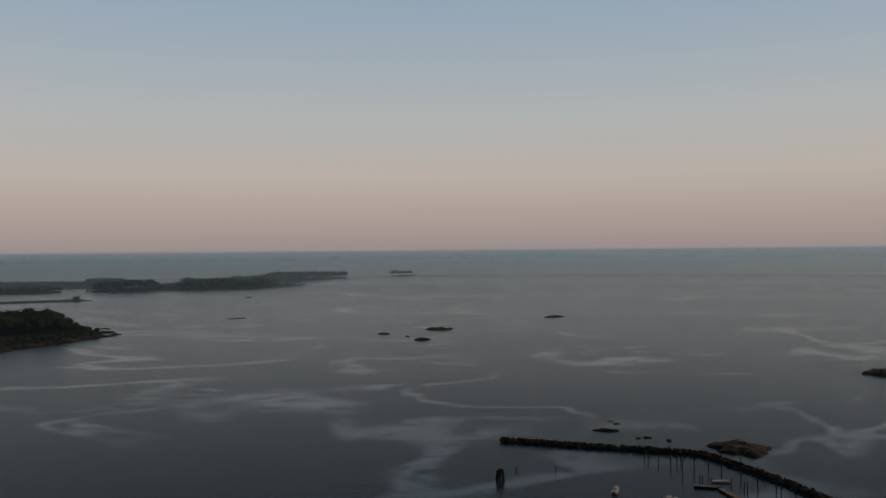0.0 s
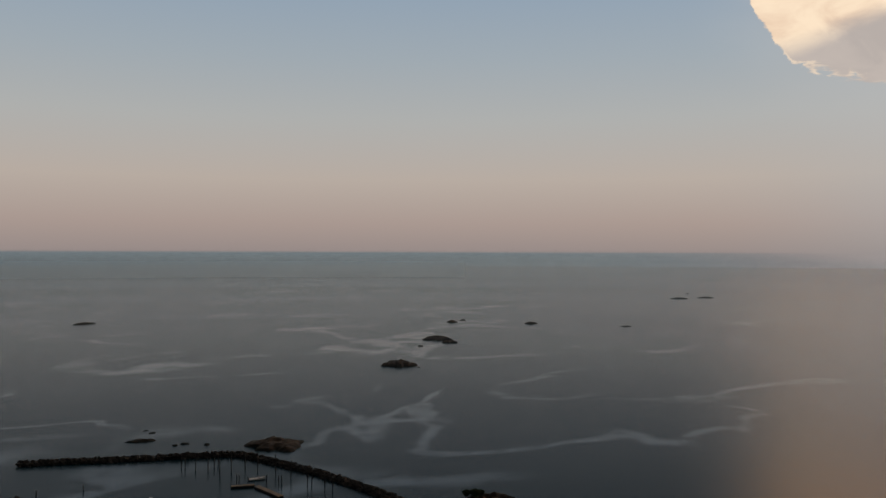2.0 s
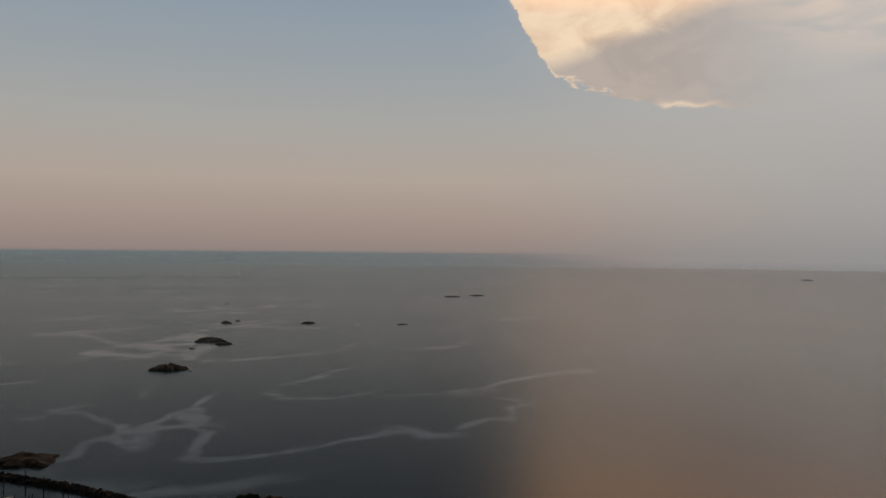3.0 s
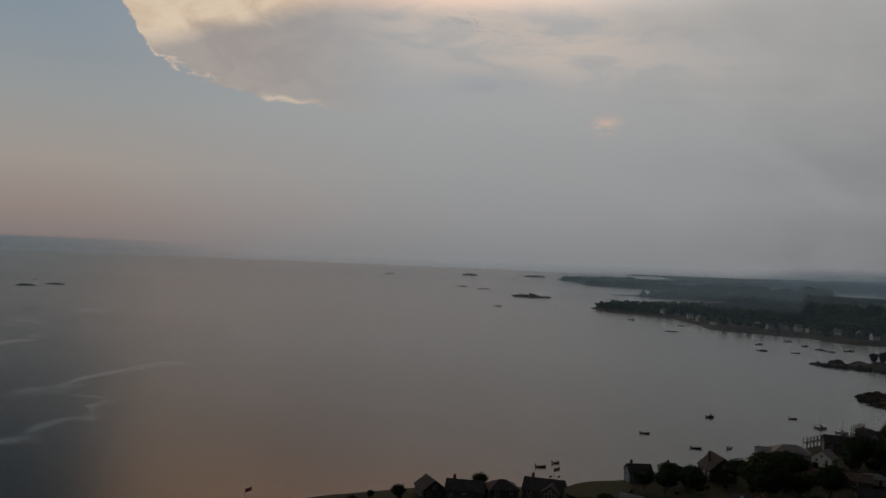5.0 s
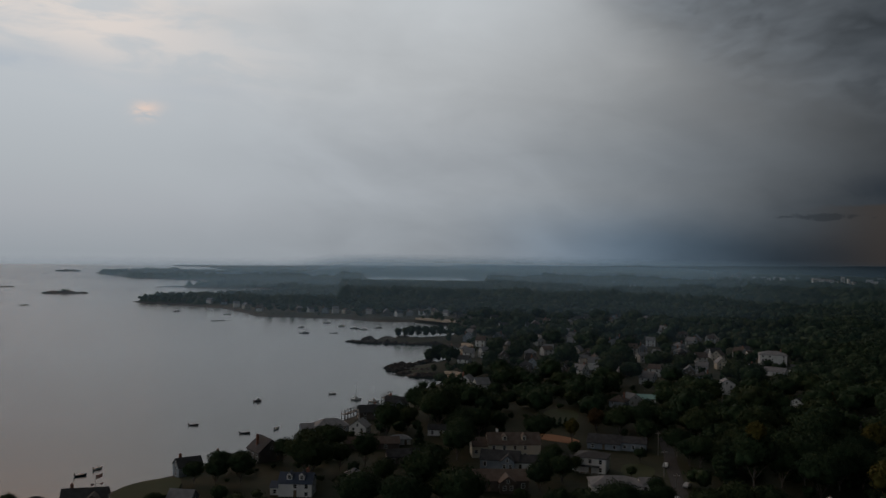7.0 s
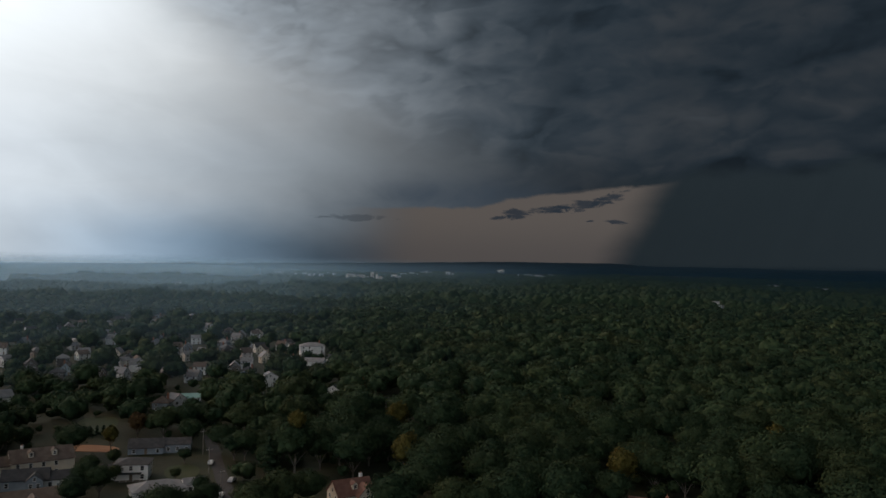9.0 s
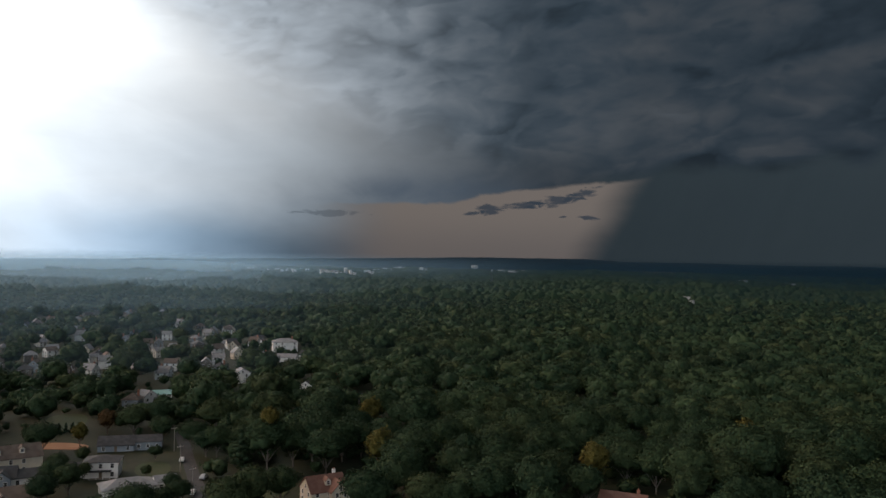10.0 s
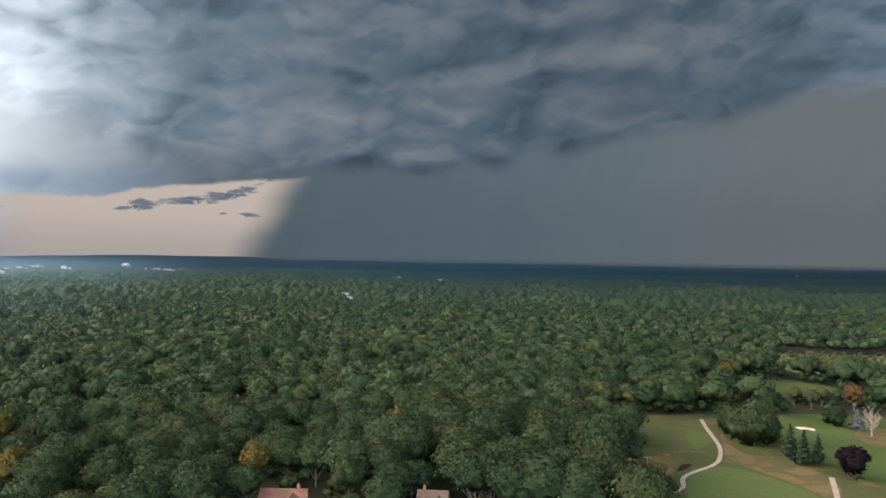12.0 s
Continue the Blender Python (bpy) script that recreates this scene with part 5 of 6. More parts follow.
FAR_SHORE = [(105.2, 1040), (104.3, 1075), (103.5, 1085), (102.6, 1075), (101.8, 1065), (101.0, 1050), (100.2, 1058), (99.0, 1085), (97.4, 1090), (96.7, 1098), (96.0, 1095), (95.0, 1110), (94.3, 1115), (91.6, 1140),
             (90.7, 1190), (90.1, 1225), (89.3, 1270), (88.4, 1300), (87.6, 1325), (105.0, 1120), (103.0, 1150), (107.6, 980), (105.8, 760), (106.0, 800), (106.2, 850), (105.9, 640), (92.2, 2130), (93.3, 2200), (94.6, 2150), (92.8, 2080)]
walls_cycle = [(WHITE, "white"), (CREAM, "cream"), (WHITE, "white"), (GREYB, "blue-grey"), (WHITE, "white"), (SHINGLE, "shingled")]
roofs_cycle = [(ROOF_GREY, "dark grey"), (ROOF_PALE, "pale grey"), (ROOF_BROWN, "brown"), (ROOF_PALE, "pale grey")]
for i, (b, r) in enumerate(TOWN + FAR_SHORE + LANES):
    wm, wn = walls_cycle[i % 6]
    tm, tn = roofs_cycle[(i * 3 + i // 4) % 4]
    kind = ("x", "y", "x", "hip")[(i * 7) % 4]
    kindn = "hipped" if kind == "hip" else "gabled"
    k = 1.0 if i < len(TOWN + FAR_SHORE) else .72 + (i * 3) % 5 * .05
    house(b, r, k * (8 + (i * 5) % 5), k * (7.5 + (i * 3) % 3), k * (4.4 + (i % 3) * .6), k * (2.4 + (i % 4) * .4), (i * 47) % 70 - 35, kind, wm, tm,
          f"{wn} house with a {tn} {kindn} roof in the town" if i < len(TOWN) else f"{wn} house with a {tn} {kindn} roof near the shore" if i < len(TOWN + FAR_SHORE) else f"{wn} house with a {tn} {kindn} roof between tall trees", 2, i % 3 == 0, detail=1 if r < 900 else 0)


FAR_WALL = paint("pale_concrete", (.60, .60, .59), (.70, .69, .67), .1, .8, .3, .4)


def far_block(b, r, w, d, h, label, mat=WHITE):
    """A distant large building with window bands and a parapet."""
    p = at(b, r)
    z = float(ground_z(np.array([p.x]), np.array([p.y]))[0])
    root = thing("far_building", label, "building", Matrix.Translation((p.x, p.y, z)) @ pose(0, 0, 0, 0, 0, (int(r) * 13) % 40 - 20 - b), "distant buildings")
    part("wall", box(-w / 2, w / 2, -d / 2, d / 2, 0, h), mat, root)
    part("roof", box(-w / 2 - .4, w / 2 + .4, -d / 2 - .4, d / 2 + .4, h, h + 1.0), ROOF_PALE, root)
    for k in range(1, int(h / 4)):
        part("window_band", box(-w / 2 + 2, w / 2 - 2, -d / 2 - .15, -d / 2 + .1, k * 4, k * 4 + 1.4), GLASS, root)


for b, r, w, h in ((123.4, 3212, 40, 24), (124.2, 3141, 22, 22), (125.1, 2992, 26, 22), (125.9, 2931, 34, 22), (126.8, 2960, 30, 24), (128.2, 2692, 34, 24), (128.9, 2643, 40, 22), (129.7, 2596, 14, 34), (129.3, 2560, 34, 20),
                   (130.2, 2560, 30, 22), (131.2, 2705, 28, 24), (132.4, 3365, 30, 26), (133.4, 3528, 26, 26), (134.9, 3376, 26, 30), (140.4, 3560, 40, 24), (141.1, 3486, 44, 24), (141.9, 3533, 40, 24), (133.2, 3522, 46, 24),
                   (131.8, 3290, 34, 24), (156.2, 2508, 38, 24), (156.6, 2490, 24, 20), (158.9, 2396, 34, 22), (152.75, 1350, 14, 20), (111.5, 3300, 30, 24), (108.4, 3000, 24, 22), (116.9, 2010, 18, 18), (112.0, 3100, 26, 22), (121.9, 2700, 24, 22)):
    far_block(b, r, w * .66, 12, h * .92, "white distant building showing above the woods", FAR_WALL)
    far_block(b + .32, r - 70, w * .4, 9, h * .85, "white distant building showing above the woods", FAR_WALL)


def water_tank(b, r, height):
    p = at(b, r)
    z = float(ground_z(np.array([p.x]), np.array([p.y]))[0])
    root = thing("water_tower", "white distant water tower on legs above the woods", "water tower", Matrix.Translation((p.x, p.y, z)))
    part("tank", tube([(0, 0, height), (0, 0, height + 2), (0, 0, height + 9), (0, 0, height + 12)], [6, 16, 17, 5], 16), WHITE, root, smooth=True)
    for k in range(6):
        a = k * math.tau / 6
        part("leg", tube([(math.cos(a) * 13, math.sin(a) * 13, 0), (math.cos(a) * 11, math.sin(a) * 11, height + 3)], [.9, .9], 6), WHITE, root)
    part("riser", tube([(0, 0, 0), (0, 0, height)], [2.4, 2.4], 10), WHITE, root)


water_tank(138.55, 3640, 26)


def lattice_mast(b, r, height, label):
    p = at(b, r)
    z = float(ground_z(np.array([p.x]), np.array([p.y]))[0])
    root = thing("radio_mast", label, "mast", Matrix.Translation((p.x, p.y, z)))
    for k in range(4):
        a = k * math.tau / 4
        part("leg", tube([(math.cos(a) * 3.6, math.sin(a) * 3.6, 0), (math.cos(a) * 1.4, math.sin(a) * 1.4, height)], [.3, .2], 5), WOOD_DARK, root)
    for k in range(1, int(height / 5)):
        f = k * 5 / height
        s = 3.6 + (1.4 - 3.6) * f
        part("brace", box(-s, s, -.12, .12, k * 5, k * 5 + .24), WOOD_DARK, root)
    part("platform", tube([(0, 0, height), (0, 0, height + 4.0)], [2.0, 2.0], 10), ROOF_PALE, root)


lattice_mast(139.75, 2050, 40, "grey lattice mast above the woods")
lattice_mast(182.5, 2640, 46, "thin grey lattice mast on the wooded ridge")


def street_pole(b, r, h):
    root = thing("utility_pole", "grey wooden utility pole with a crossarm by the street", "utility pole", Matrix.Translation(at(b, r, 4)) @ pose(0, 0, 0, 0, 0, 30 - b), "street poles")
    part("post", tube([(0, 0, 0), (0, 0, h)], [.17, .12], 8), WOOD_GREY, root)
    part("crossarm", box(-1.2, 1.2, -.06, .06, h - .9, h - .75), WOOD_GREY, root)
    for x in (-1.05, -.35, .35, 1.05):
        part("insulator", tube([(x, 0, h - .75), (x, 0, h - .55)], [.06, .05], 6), WHITE, root)


for b, r in ((119.1, 303), (119.9, 271), (118.7, 335), (173.4, 300)):
    street_pole(b, r, 9.5)


def car(b, r, turn, mat, label):
    root = thing("parked_car", label, "car", Matrix.Translation(at(b, r, 4.12)) @ pose(0, 0, 0, 0, 0, turn - b), "cars on the street")
    prof = [(-2.15, .35), (2.15, .35), (2.15, .75), (1.3, .95), (.6, 1.45), (-1.1, 1.45), (-1.9, .95), (-2.15, .9)]
    bm = bmesh.new()
    e = [[bm.verts.new((x, s * (.86 if z < 1 else .7), z)) for x, z in prof] for s in (-1, 1)]
    bm.faces.new(e[0])
    bm.faces.new(e[1][::-1])
    for k in range(8):
        bm.faces.new((e[0][k], e[1][k], e[1][(k + 1) % 8], e[0][(k + 1) % 8]))
    bmesh.ops.recalc_face_normals(bm, faces=bm.faces[:])
    part("body", bm, mat, root)
    for s in (-1, 1):
        part("side_window", box(-1.1, .7, s * .79 - .03, s * .79 + .03, 1.0, 1.36), GLASS, root)
        for x in (-1.35, 1.35):
            part("wheel", tube([(x, s * .7, .33), (x, s * .9, .33)], [.33, .33], 12), STONE_DARK, root)


car(119.9, 274, 80, WHITE, "white car parked beside the street")
car(119.2, 318, 85, WHITE, "white car on the narrow street")
car(120.6, 292, 70, METAL, "silver car parked under trees")


# ---- trees ----
def cards(points, normals, size):
    """Small bent leaf clumps at points, facing roughly outwards."""
    n = len(points)
    nv = normals + rng.normal(0, .32, (n, 3))
    nv /= np.linalg.norm(nv, axis=1)[:, None]
    u = np.cross(nv, rng.normal(0, 1, (n, 3)))
    u /= np.linalg.norm(u, axis=1)[:, None] + 1e-9
    w = np.cross(nv, u)
    s = size * rng.uniform(.6, 1.3, (n, 1))
    a, b, c, d = points - u * s, points - w * s * .7 + nv * s * .25, points + u * s, points + w * s * .7 + nv * s * .25
    V = np.stack([a, b, c, d], 1).reshape(-1, 3)
    i = np.arange(n)[:, None] * 4
    return V, np.concatenate([i + [0, 1, 2], i + [0, 2, 3]])


def sphere_dirs(n):
    v = rng.normal(0, 1, (n, 3))
    return v / np.linalg.norm(v, axis=1)[:, None]


def crown(radius, height, bottom, lobes, leaf_count, leaf_size, cone=False, skirt=1.45):
    """A conical crown of leafy tiers, or a broad one (see dome)."""
    if not cone:
        return dome(radius, height, bottom, lobes, leaf_count, leaf_size, ICO3_V, ICO3_T, skirt)
    V, T, N, off = [], [], [], 0
    for i in range(lobes):
        f = (i + .5) / lobes
        rr = radius * (1.05 - f) * .75
        a = i * 2.4
        c = np.array([math.cos(a) * rr * .55, math.sin(a) * rr * .55, bottom + (height - bottom) * f])
        lr = max(.5, rr * .8) * np.array([1, 1, .5])
        per = max(6, int(leaf_count * (1.05 - f) * 1.9 / lobes))
        d = sphere_dirs(per)
        cv, ct = cards(c + d * lr * rng.uniform(.70, 1.06, (per, 1)), d, leaf_size)
        for v, t, n in ((ICO_V * (1 + rng.uniform(-.3, .2, (len(ICO_V), 1))) * lr * .62 + c, ICO_T, ICO_V), (cv, ct, np.repeat(d, 4, axis=0))):
            V.append(v)
            T.append(t + off)
            N.append(n)
            off += len(v)
    return np.concatenate(V), np.concatenate(T), np.concatenate(N)


def unit(v):
    return v / (np.linalg.norm(v, axis=1)[:, None] + 1e-9)


def dome(radius, height, bottom, lobes, leaf_count, leaf_size, core_v, core_t, skirt=1.45):
    """A broad crown: boughs bulging from a leafy dome, clad in small leaf clumps, ragged at the rim."""
    cap = height * .40
    size, mid = np.array([radius, radius, cap]), np.array([0, 0, height - cap])
    drop = np.array([1, 1, (height - cap - bottom) / cap])
    k = np.arange(lobes) + .5
    up = 1 - skirt * k / lobes
    turn = k * 2.39996 + rng.uniform(-.35, .35, lobes)
    flat2 = np.sqrt(np.maximum(0, 1 - up * up))
    boughs = unit(np.stack([np.cos(turn) * flat2, np.sin(turn) * flat2, up], -1) + rng.normal(0, .08, (lobes, 3)))
    reach = rng.uniform(.5, 1.15, lobes)
    sprays = sphere_dirs(lobes * 5)
    tight = lobes * .62

    def shape(d):
        """How far the leaves reach along directions, and the bough that each belongs to."""
        near = np.exp(-(1 - d @ boughs.T) * tight) * reach
        own = near.argmax(1)
        far = .62 + .34 * near.max(1) + .10 * np.exp(-(1 - d @ sprays.T) * tight * 5).max(1)
        return far, own

    def normals(p, own):
        return unit(unit((p - mid) / size ** 2) * .40 + unit(p - (mid + boughs[own] * size * .58)) * .75)

    far, own = shape(core_v)
    core = core_v * (far * rng.uniform(.74, .86, len(core_v)))[:, None] * size * np.where(core_v[:, 2:] < 0, drop, 1.0) + mid
    d = sphere_dirs(leaf_count)
    d[:, 2] = np.where(rng.uniform(0, 1, leaf_count) < .78, np.abs(d[:, 2]), d[:, 2])
    lfar, lown = shape(d)
    at_leaf = d * (lfar * rng.uniform(.82, 1.08, leaf_count))[:, None] * size * np.where(d[:, 2:] < 0, drop, 1.0) + mid
    nl = normals(at_leaf, lown)
    cv, ct = cards(at_leaf, nl, leaf_size)
    ln = unit(np.repeat(nl, 4, axis=0) + rng.normal(0, .45, (len(nl), 3)).repeat(4, axis=0))
    return np.concatenate([core, cv]), np.concatenate([core_t, ct + len(core)]), np.concatenate([normals(core, own), ln])


def far_crown(radius, height, bottom, leaf_count, leaf_size, count=7, fine=False):
    """A crown for woods farther off, with fewer and larger leaf clumps."""
    return dome(radius, height, bottom, count, leaf_count, leaf_size, *((ICO3_V, ICO3_T) if fine else (ICO2_V, ICO2_T)))


def trunk_mesh(height, rad, bottom, spread, name="trunk"):
    limbs = [tube([(0, 0, -.5), (.1, 0, bottom * .6), (.0, .1, bottom + (height - bottom) * .45)], [rad * 1.25, rad, rad * .5], 7)]
    for k in range(5):
        a = k * 1.257 + .4
        e = Vector((math.cos(a) * spread, math.sin(a) * spread, bottom + (height - bottom) * (.35 + .1 * (k % 3))))
        s = Vector((0, 0, bottom * (.72 + .06 * k)))
        limbs.append(tube([s, s.lerp(e, .5) + Vector((0, 0, .5)), e], [rad * .5, rad * .35, rad * .15], 5))
    bm = join(*limbs)
    me = bpy.data.meshes.new(name)
    bm.to_mesh(me)
    bm.free()
    me.materials.append(BARK)
    return me


def tree_kind(radius, height, bottom, lobes, leaf_count, leaf_size, leaf, cone=False, skirt=1.45):
    v, t, nn = crown(radius, height, bottom, lobes, leaf_count, leaf_size, cone, skirt)
    cm = mesh_np("crown", v, t, leaf, True, nn)
    tm = trunk_mesh(height, .32 if not cone else .22, max(bottom, 1.5), radius * .55)
    return tm, cm


def plant(kind, b, r, scale, label, category="tree", group="trees", name="tree", z=None, tall=1.0):
    p = at(b, r)
    z = float(ground_z(np.array([p.x]), np.array([p.y]))[0]) if z is None else z
    root = thing(name, label, category, Matrix.Translation((p.x, p.y, z)) @ pose(0, 0, 0, 0, 0, float(rng.uniform(0, 360))) @ Matrix.Diagonal((scale, scale, scale * tall, 1)), group)
    part_of("trunk", kind[0], root)
    part_of("crown", kind[1], root)
    return root


OAKS = [tree_kind(r, h, b, k, n, .41, LEAF) for r, h, b, k, n in ((9.0, 17.0, 2.0, 26, 1700), (8.0, 18, 2.5, 22, 1550), (10.2, 16.5, 2.0, 30, 1850), (7.6, 15.5, 2.0, 20, 1400), (8.6, 17.5, 2.5, 24, 1650), (9.6, 17, 2.0, 28, 1750))]
OPEN = [tree_kind(r, h, b, k, n, .41, LEAF, False, 1.9) for r, h, b, k, n in ((7.0, 15.5, -2, 28, 1800), (7.8, 17, -2, 32, 1950), (6.2, 14, -2, 26, 1600))]
YELLOW = tree_kind(5.8, 15.5, 2.2, 18, 1000, .5, LEAF_YELLOW)
RUST = tree_kind(4.8, 12, 1.6, 14, 850, .5, LEAF_RUST)
PURPLE = tree_kind(7.2, 12.5, -1.8, 24, 1500, .5, LEAF_PURPLE, False, 1.9)
DULL = tree_kind(4.6, 11, 2, 13, 900, .5, LEAF_DULL)
BUSH = tree_kind(5.0, 9, .2, 12, 500, .6, LEAF)
PINE = tree_kind(4.2, 15, 1.2, 16, 900, .6, NEEDLE, True)
SPRUCE = tree_kind(4.2, 8, .4, 14, 800, .45, LEAF_BLUE, True)
HEDGE = tree_kind(1.6, 4.5, .2, 8, 260, .4, NEEDLE, True)
SPECIAL = []


def special(kind, b, r, scale, label, **more):
    SPECIAL.append((b, r, 5.5 * scale))
    plant(kind, b, r, scale, label, **more)


special(OAKS[1], 124.7, 300, 1.15, "tall spreading tree with yellowing top and pale trunk")
special(YELLOW, 131.6, 362, 1.0, "yellow-leaved autumn tree in the wood")
special(YELLOW, 124.8, 297, .66, "yellow-leaved crown top over tall branches", z=17.0)
special(YELLOW, 132.3, 293, 1.05, "yellow-green autumn tree in the wood")
special(YELLOW, 113.0, 352, .62, "small yellow-green tree beside the earth yard")
special(RUST, 114.6, 372, .9, "rust-red tree beside a white house")
special(RUST, 129.2, 470, .9, "rust-brown autumn tree at the wood's edge")
special(RUST, 121.9, 440, .8, "rust-red autumn tree among houses")
special(YELLOW, 146.9, 284, 1.0, "yellow autumn tree in the wood")
special(YELLOW, 156.5, 352, .95, "yellow-green autumn tree in the wood")
special(YELLOW, 136.0, 420, .6, "yellow autumn tree in the wood")
special(PURPLE, 185.8, 336, .95, "dark purple copper beech beside the cart path", name="purple_beech")
special(SPRUCE, 186.0, 438, 1.15, "pale blue-grey spruce on the fairway's edge", name="blue_spruce")
special(PINE, 182.2, 356, .95, "dark green pine in dry grass", name="pine")
special(PINE, 183.0, 349, .9, "dark green pine in dry grass", name="pine")
special(PINE, 183.8, 353, .8, "dark olive pine in dry grass", name="pine")
for b, r, s in ((179.2, 378, 1.05), (180.1, 376, 1.12), (180.8, 381, 1.0), (179.6, 390, 1.2), (178.6, 398, .95), (180.4, 393, 1.2), (178.3, 410, .8), (181.1, 390, .9), (184.9, 440, .62), (184.4, 448, .6)):
    special(OPEN[(int(b * 10)) % 3], b, r, s, "large green tree standing on the golf course", z=2.6)
for b, r, s in ((101.0, 792, .62), (101.5, 797, .7), (101.9, 795, .75), (102.4, 800, .8), (102.9, 798, .72), (103.4, 803, .78), (103.9, 806, .8), (103.2, 628, .7), (103.7, 634, .8), (104.1, 640, .75), (103.5, 560, .4)):
    special(OPEN[int(r) % 3], b, r, s, "dark rounded tree on the rocky spit", group="trees on the spit")
special(RUST, 185.8, 494, 1.2, "brown autumn tree by the fairway")
special(YELLOW, 178.3, 560, 1.05, "orange-brown autumn tree beside the far fairway")
for b, r in ((182.4, 494), (183.4, 486), (169.0, 500), (169.4, 492), (171.2, 450), (172.3, 446), (184.0, 500)):
    special(DULL, b, r, 1.0, "pale grey-green willow by the fairway")
for b, r, s, k in ((111.5, 292, .6, 0), (113.2, 322, .38, 1), (119.9, 336, .7, 2), (117.9, 350, .75, 3), (121.4, 322, .72, 4), (123.6, 314, .62, 5), (110.9, 272, .62, 0), (118.6, 274, .42, 1),
                   (119.0, 262, .5, 2), (126.4, 304, .9, 1), (117.6, 372, .8, 4), (94.9, 322, .62, 0), (96.1, 330, .6, 2), (97.2, 296, .66, 3), (98.9, 300, .72, 1), (101.8, 362, .66, 4), (103.2, 388, .9, 2),
                   (105.2, 312, .78, 5), (103.5, 288, .7, 0), (111.8, 306, .5, 1), (112.4, 284, .66, 3), (106.7, 352, .78, 4), (90.6, 284, .62, 5), (89.0, 283, .55, 0), (100.2, 271, .6, 1),
                   (93.4, 312, .6, 3), (89.2, 300, .5, 4), (87.6, 288, .46, 2), (102.4, 402, .82, 0), (113.3, 300, .35, 1), (117.0, 297, .3, 3)):
    special(OAKS[k], b, r, s, "dark green garden tree standing among houses", group="garden trees")
for i in range(9):
    special(HEDGE, 109.9 + i * .38, 381, .95, "small dark conifer in a clipped row", name="conifer", group="conifer row")

# bare tree by the fairway
bare = thing("bare_tree", "pale bare branching tree in dry grass", "tree", Matrix.Translation(at(186.8, 424, 4)))
limbs = [tube([(0, 0, 0), (.1, .1, 3), (.2, 0, 6)], [.5, .4, .28], 7)]
for k in range(16):
    a, up = k * 2.4, 2.5 + (k % 6) * .8
    reach = 3.2 + (k * 5) % 4 * .9
    s0 = Vector((0, 0, up))
    e0 = Vector((math.cos(a) * reach, math.sin(a) * reach, up + 3.0 + (k % 4) * 1.3))
    limbs.append(tube([s0, s0.lerp(e0, .5) + Vector((0, 0, -.4)), e0], [.24, .15, .07], 5))
    for q in range(4):
        f = .45 + q * .17
        s1 = s0.lerp(e0, f)
        e1 = s1 + Vector((math.cos(a + q * 1.9 - 1.5) * 1.9, math.sin(a + q * 1.9 - 1.5) * 1.9, 1.3 + .3 * q))
        limbs.append(tube([s1, e1], [.09, .04], 4))
part("branch", join(*limbs), WOOD_GREY, bare)

# where woods and gardens may stand
ROAD = strip([(119.0, 372), (119.4, 340), (119.7, 312), (120.4, 274), (121.2, 240)], 9)
CLEAR = [GOLF, FAR_FAIRWAY, MARSHLAND, ROAD, low_xy([(180.0, 540), (184.6, 545), (185.2, 600), (180.2, 590)]), low_xy([(181.8, 655), (190, 655), (190, 730), (181.8, 730)]), *FIELDS, ring_xy([(109.0, 350), (113.6, 341), (114.2, 353), (111.8, 368), (109.0, 372)]), ring_xy([(82.2, 264), (87, 270), (87.2, 298), (82.4, 290)]),
         ring_xy([(101.8, 413), (103.8, 410), (104.5, 462), (103, 480)]), ring_xy([(121.4, 262), (126.4, 262), (126.4, 288), (122, 292)]), ring_xy([(115.8, 296), (118.6, 296), (118.8, 322), (116, 322)]),
         ring_xy([(147.0, 226), (150.6, 226), (150.6, 272), (147.0, 272)]), ring_xy([(157.9, 226), (160.1, 226), (160.1, 268), (157.9, 268)]), ring_xy([(126.0, 222), (130.8, 222), (130.8, 292), (126.0, 292)]), ring_xy([(92.8, 236), (95.8, 236), (95.8, 275), (92.8, 275)])]


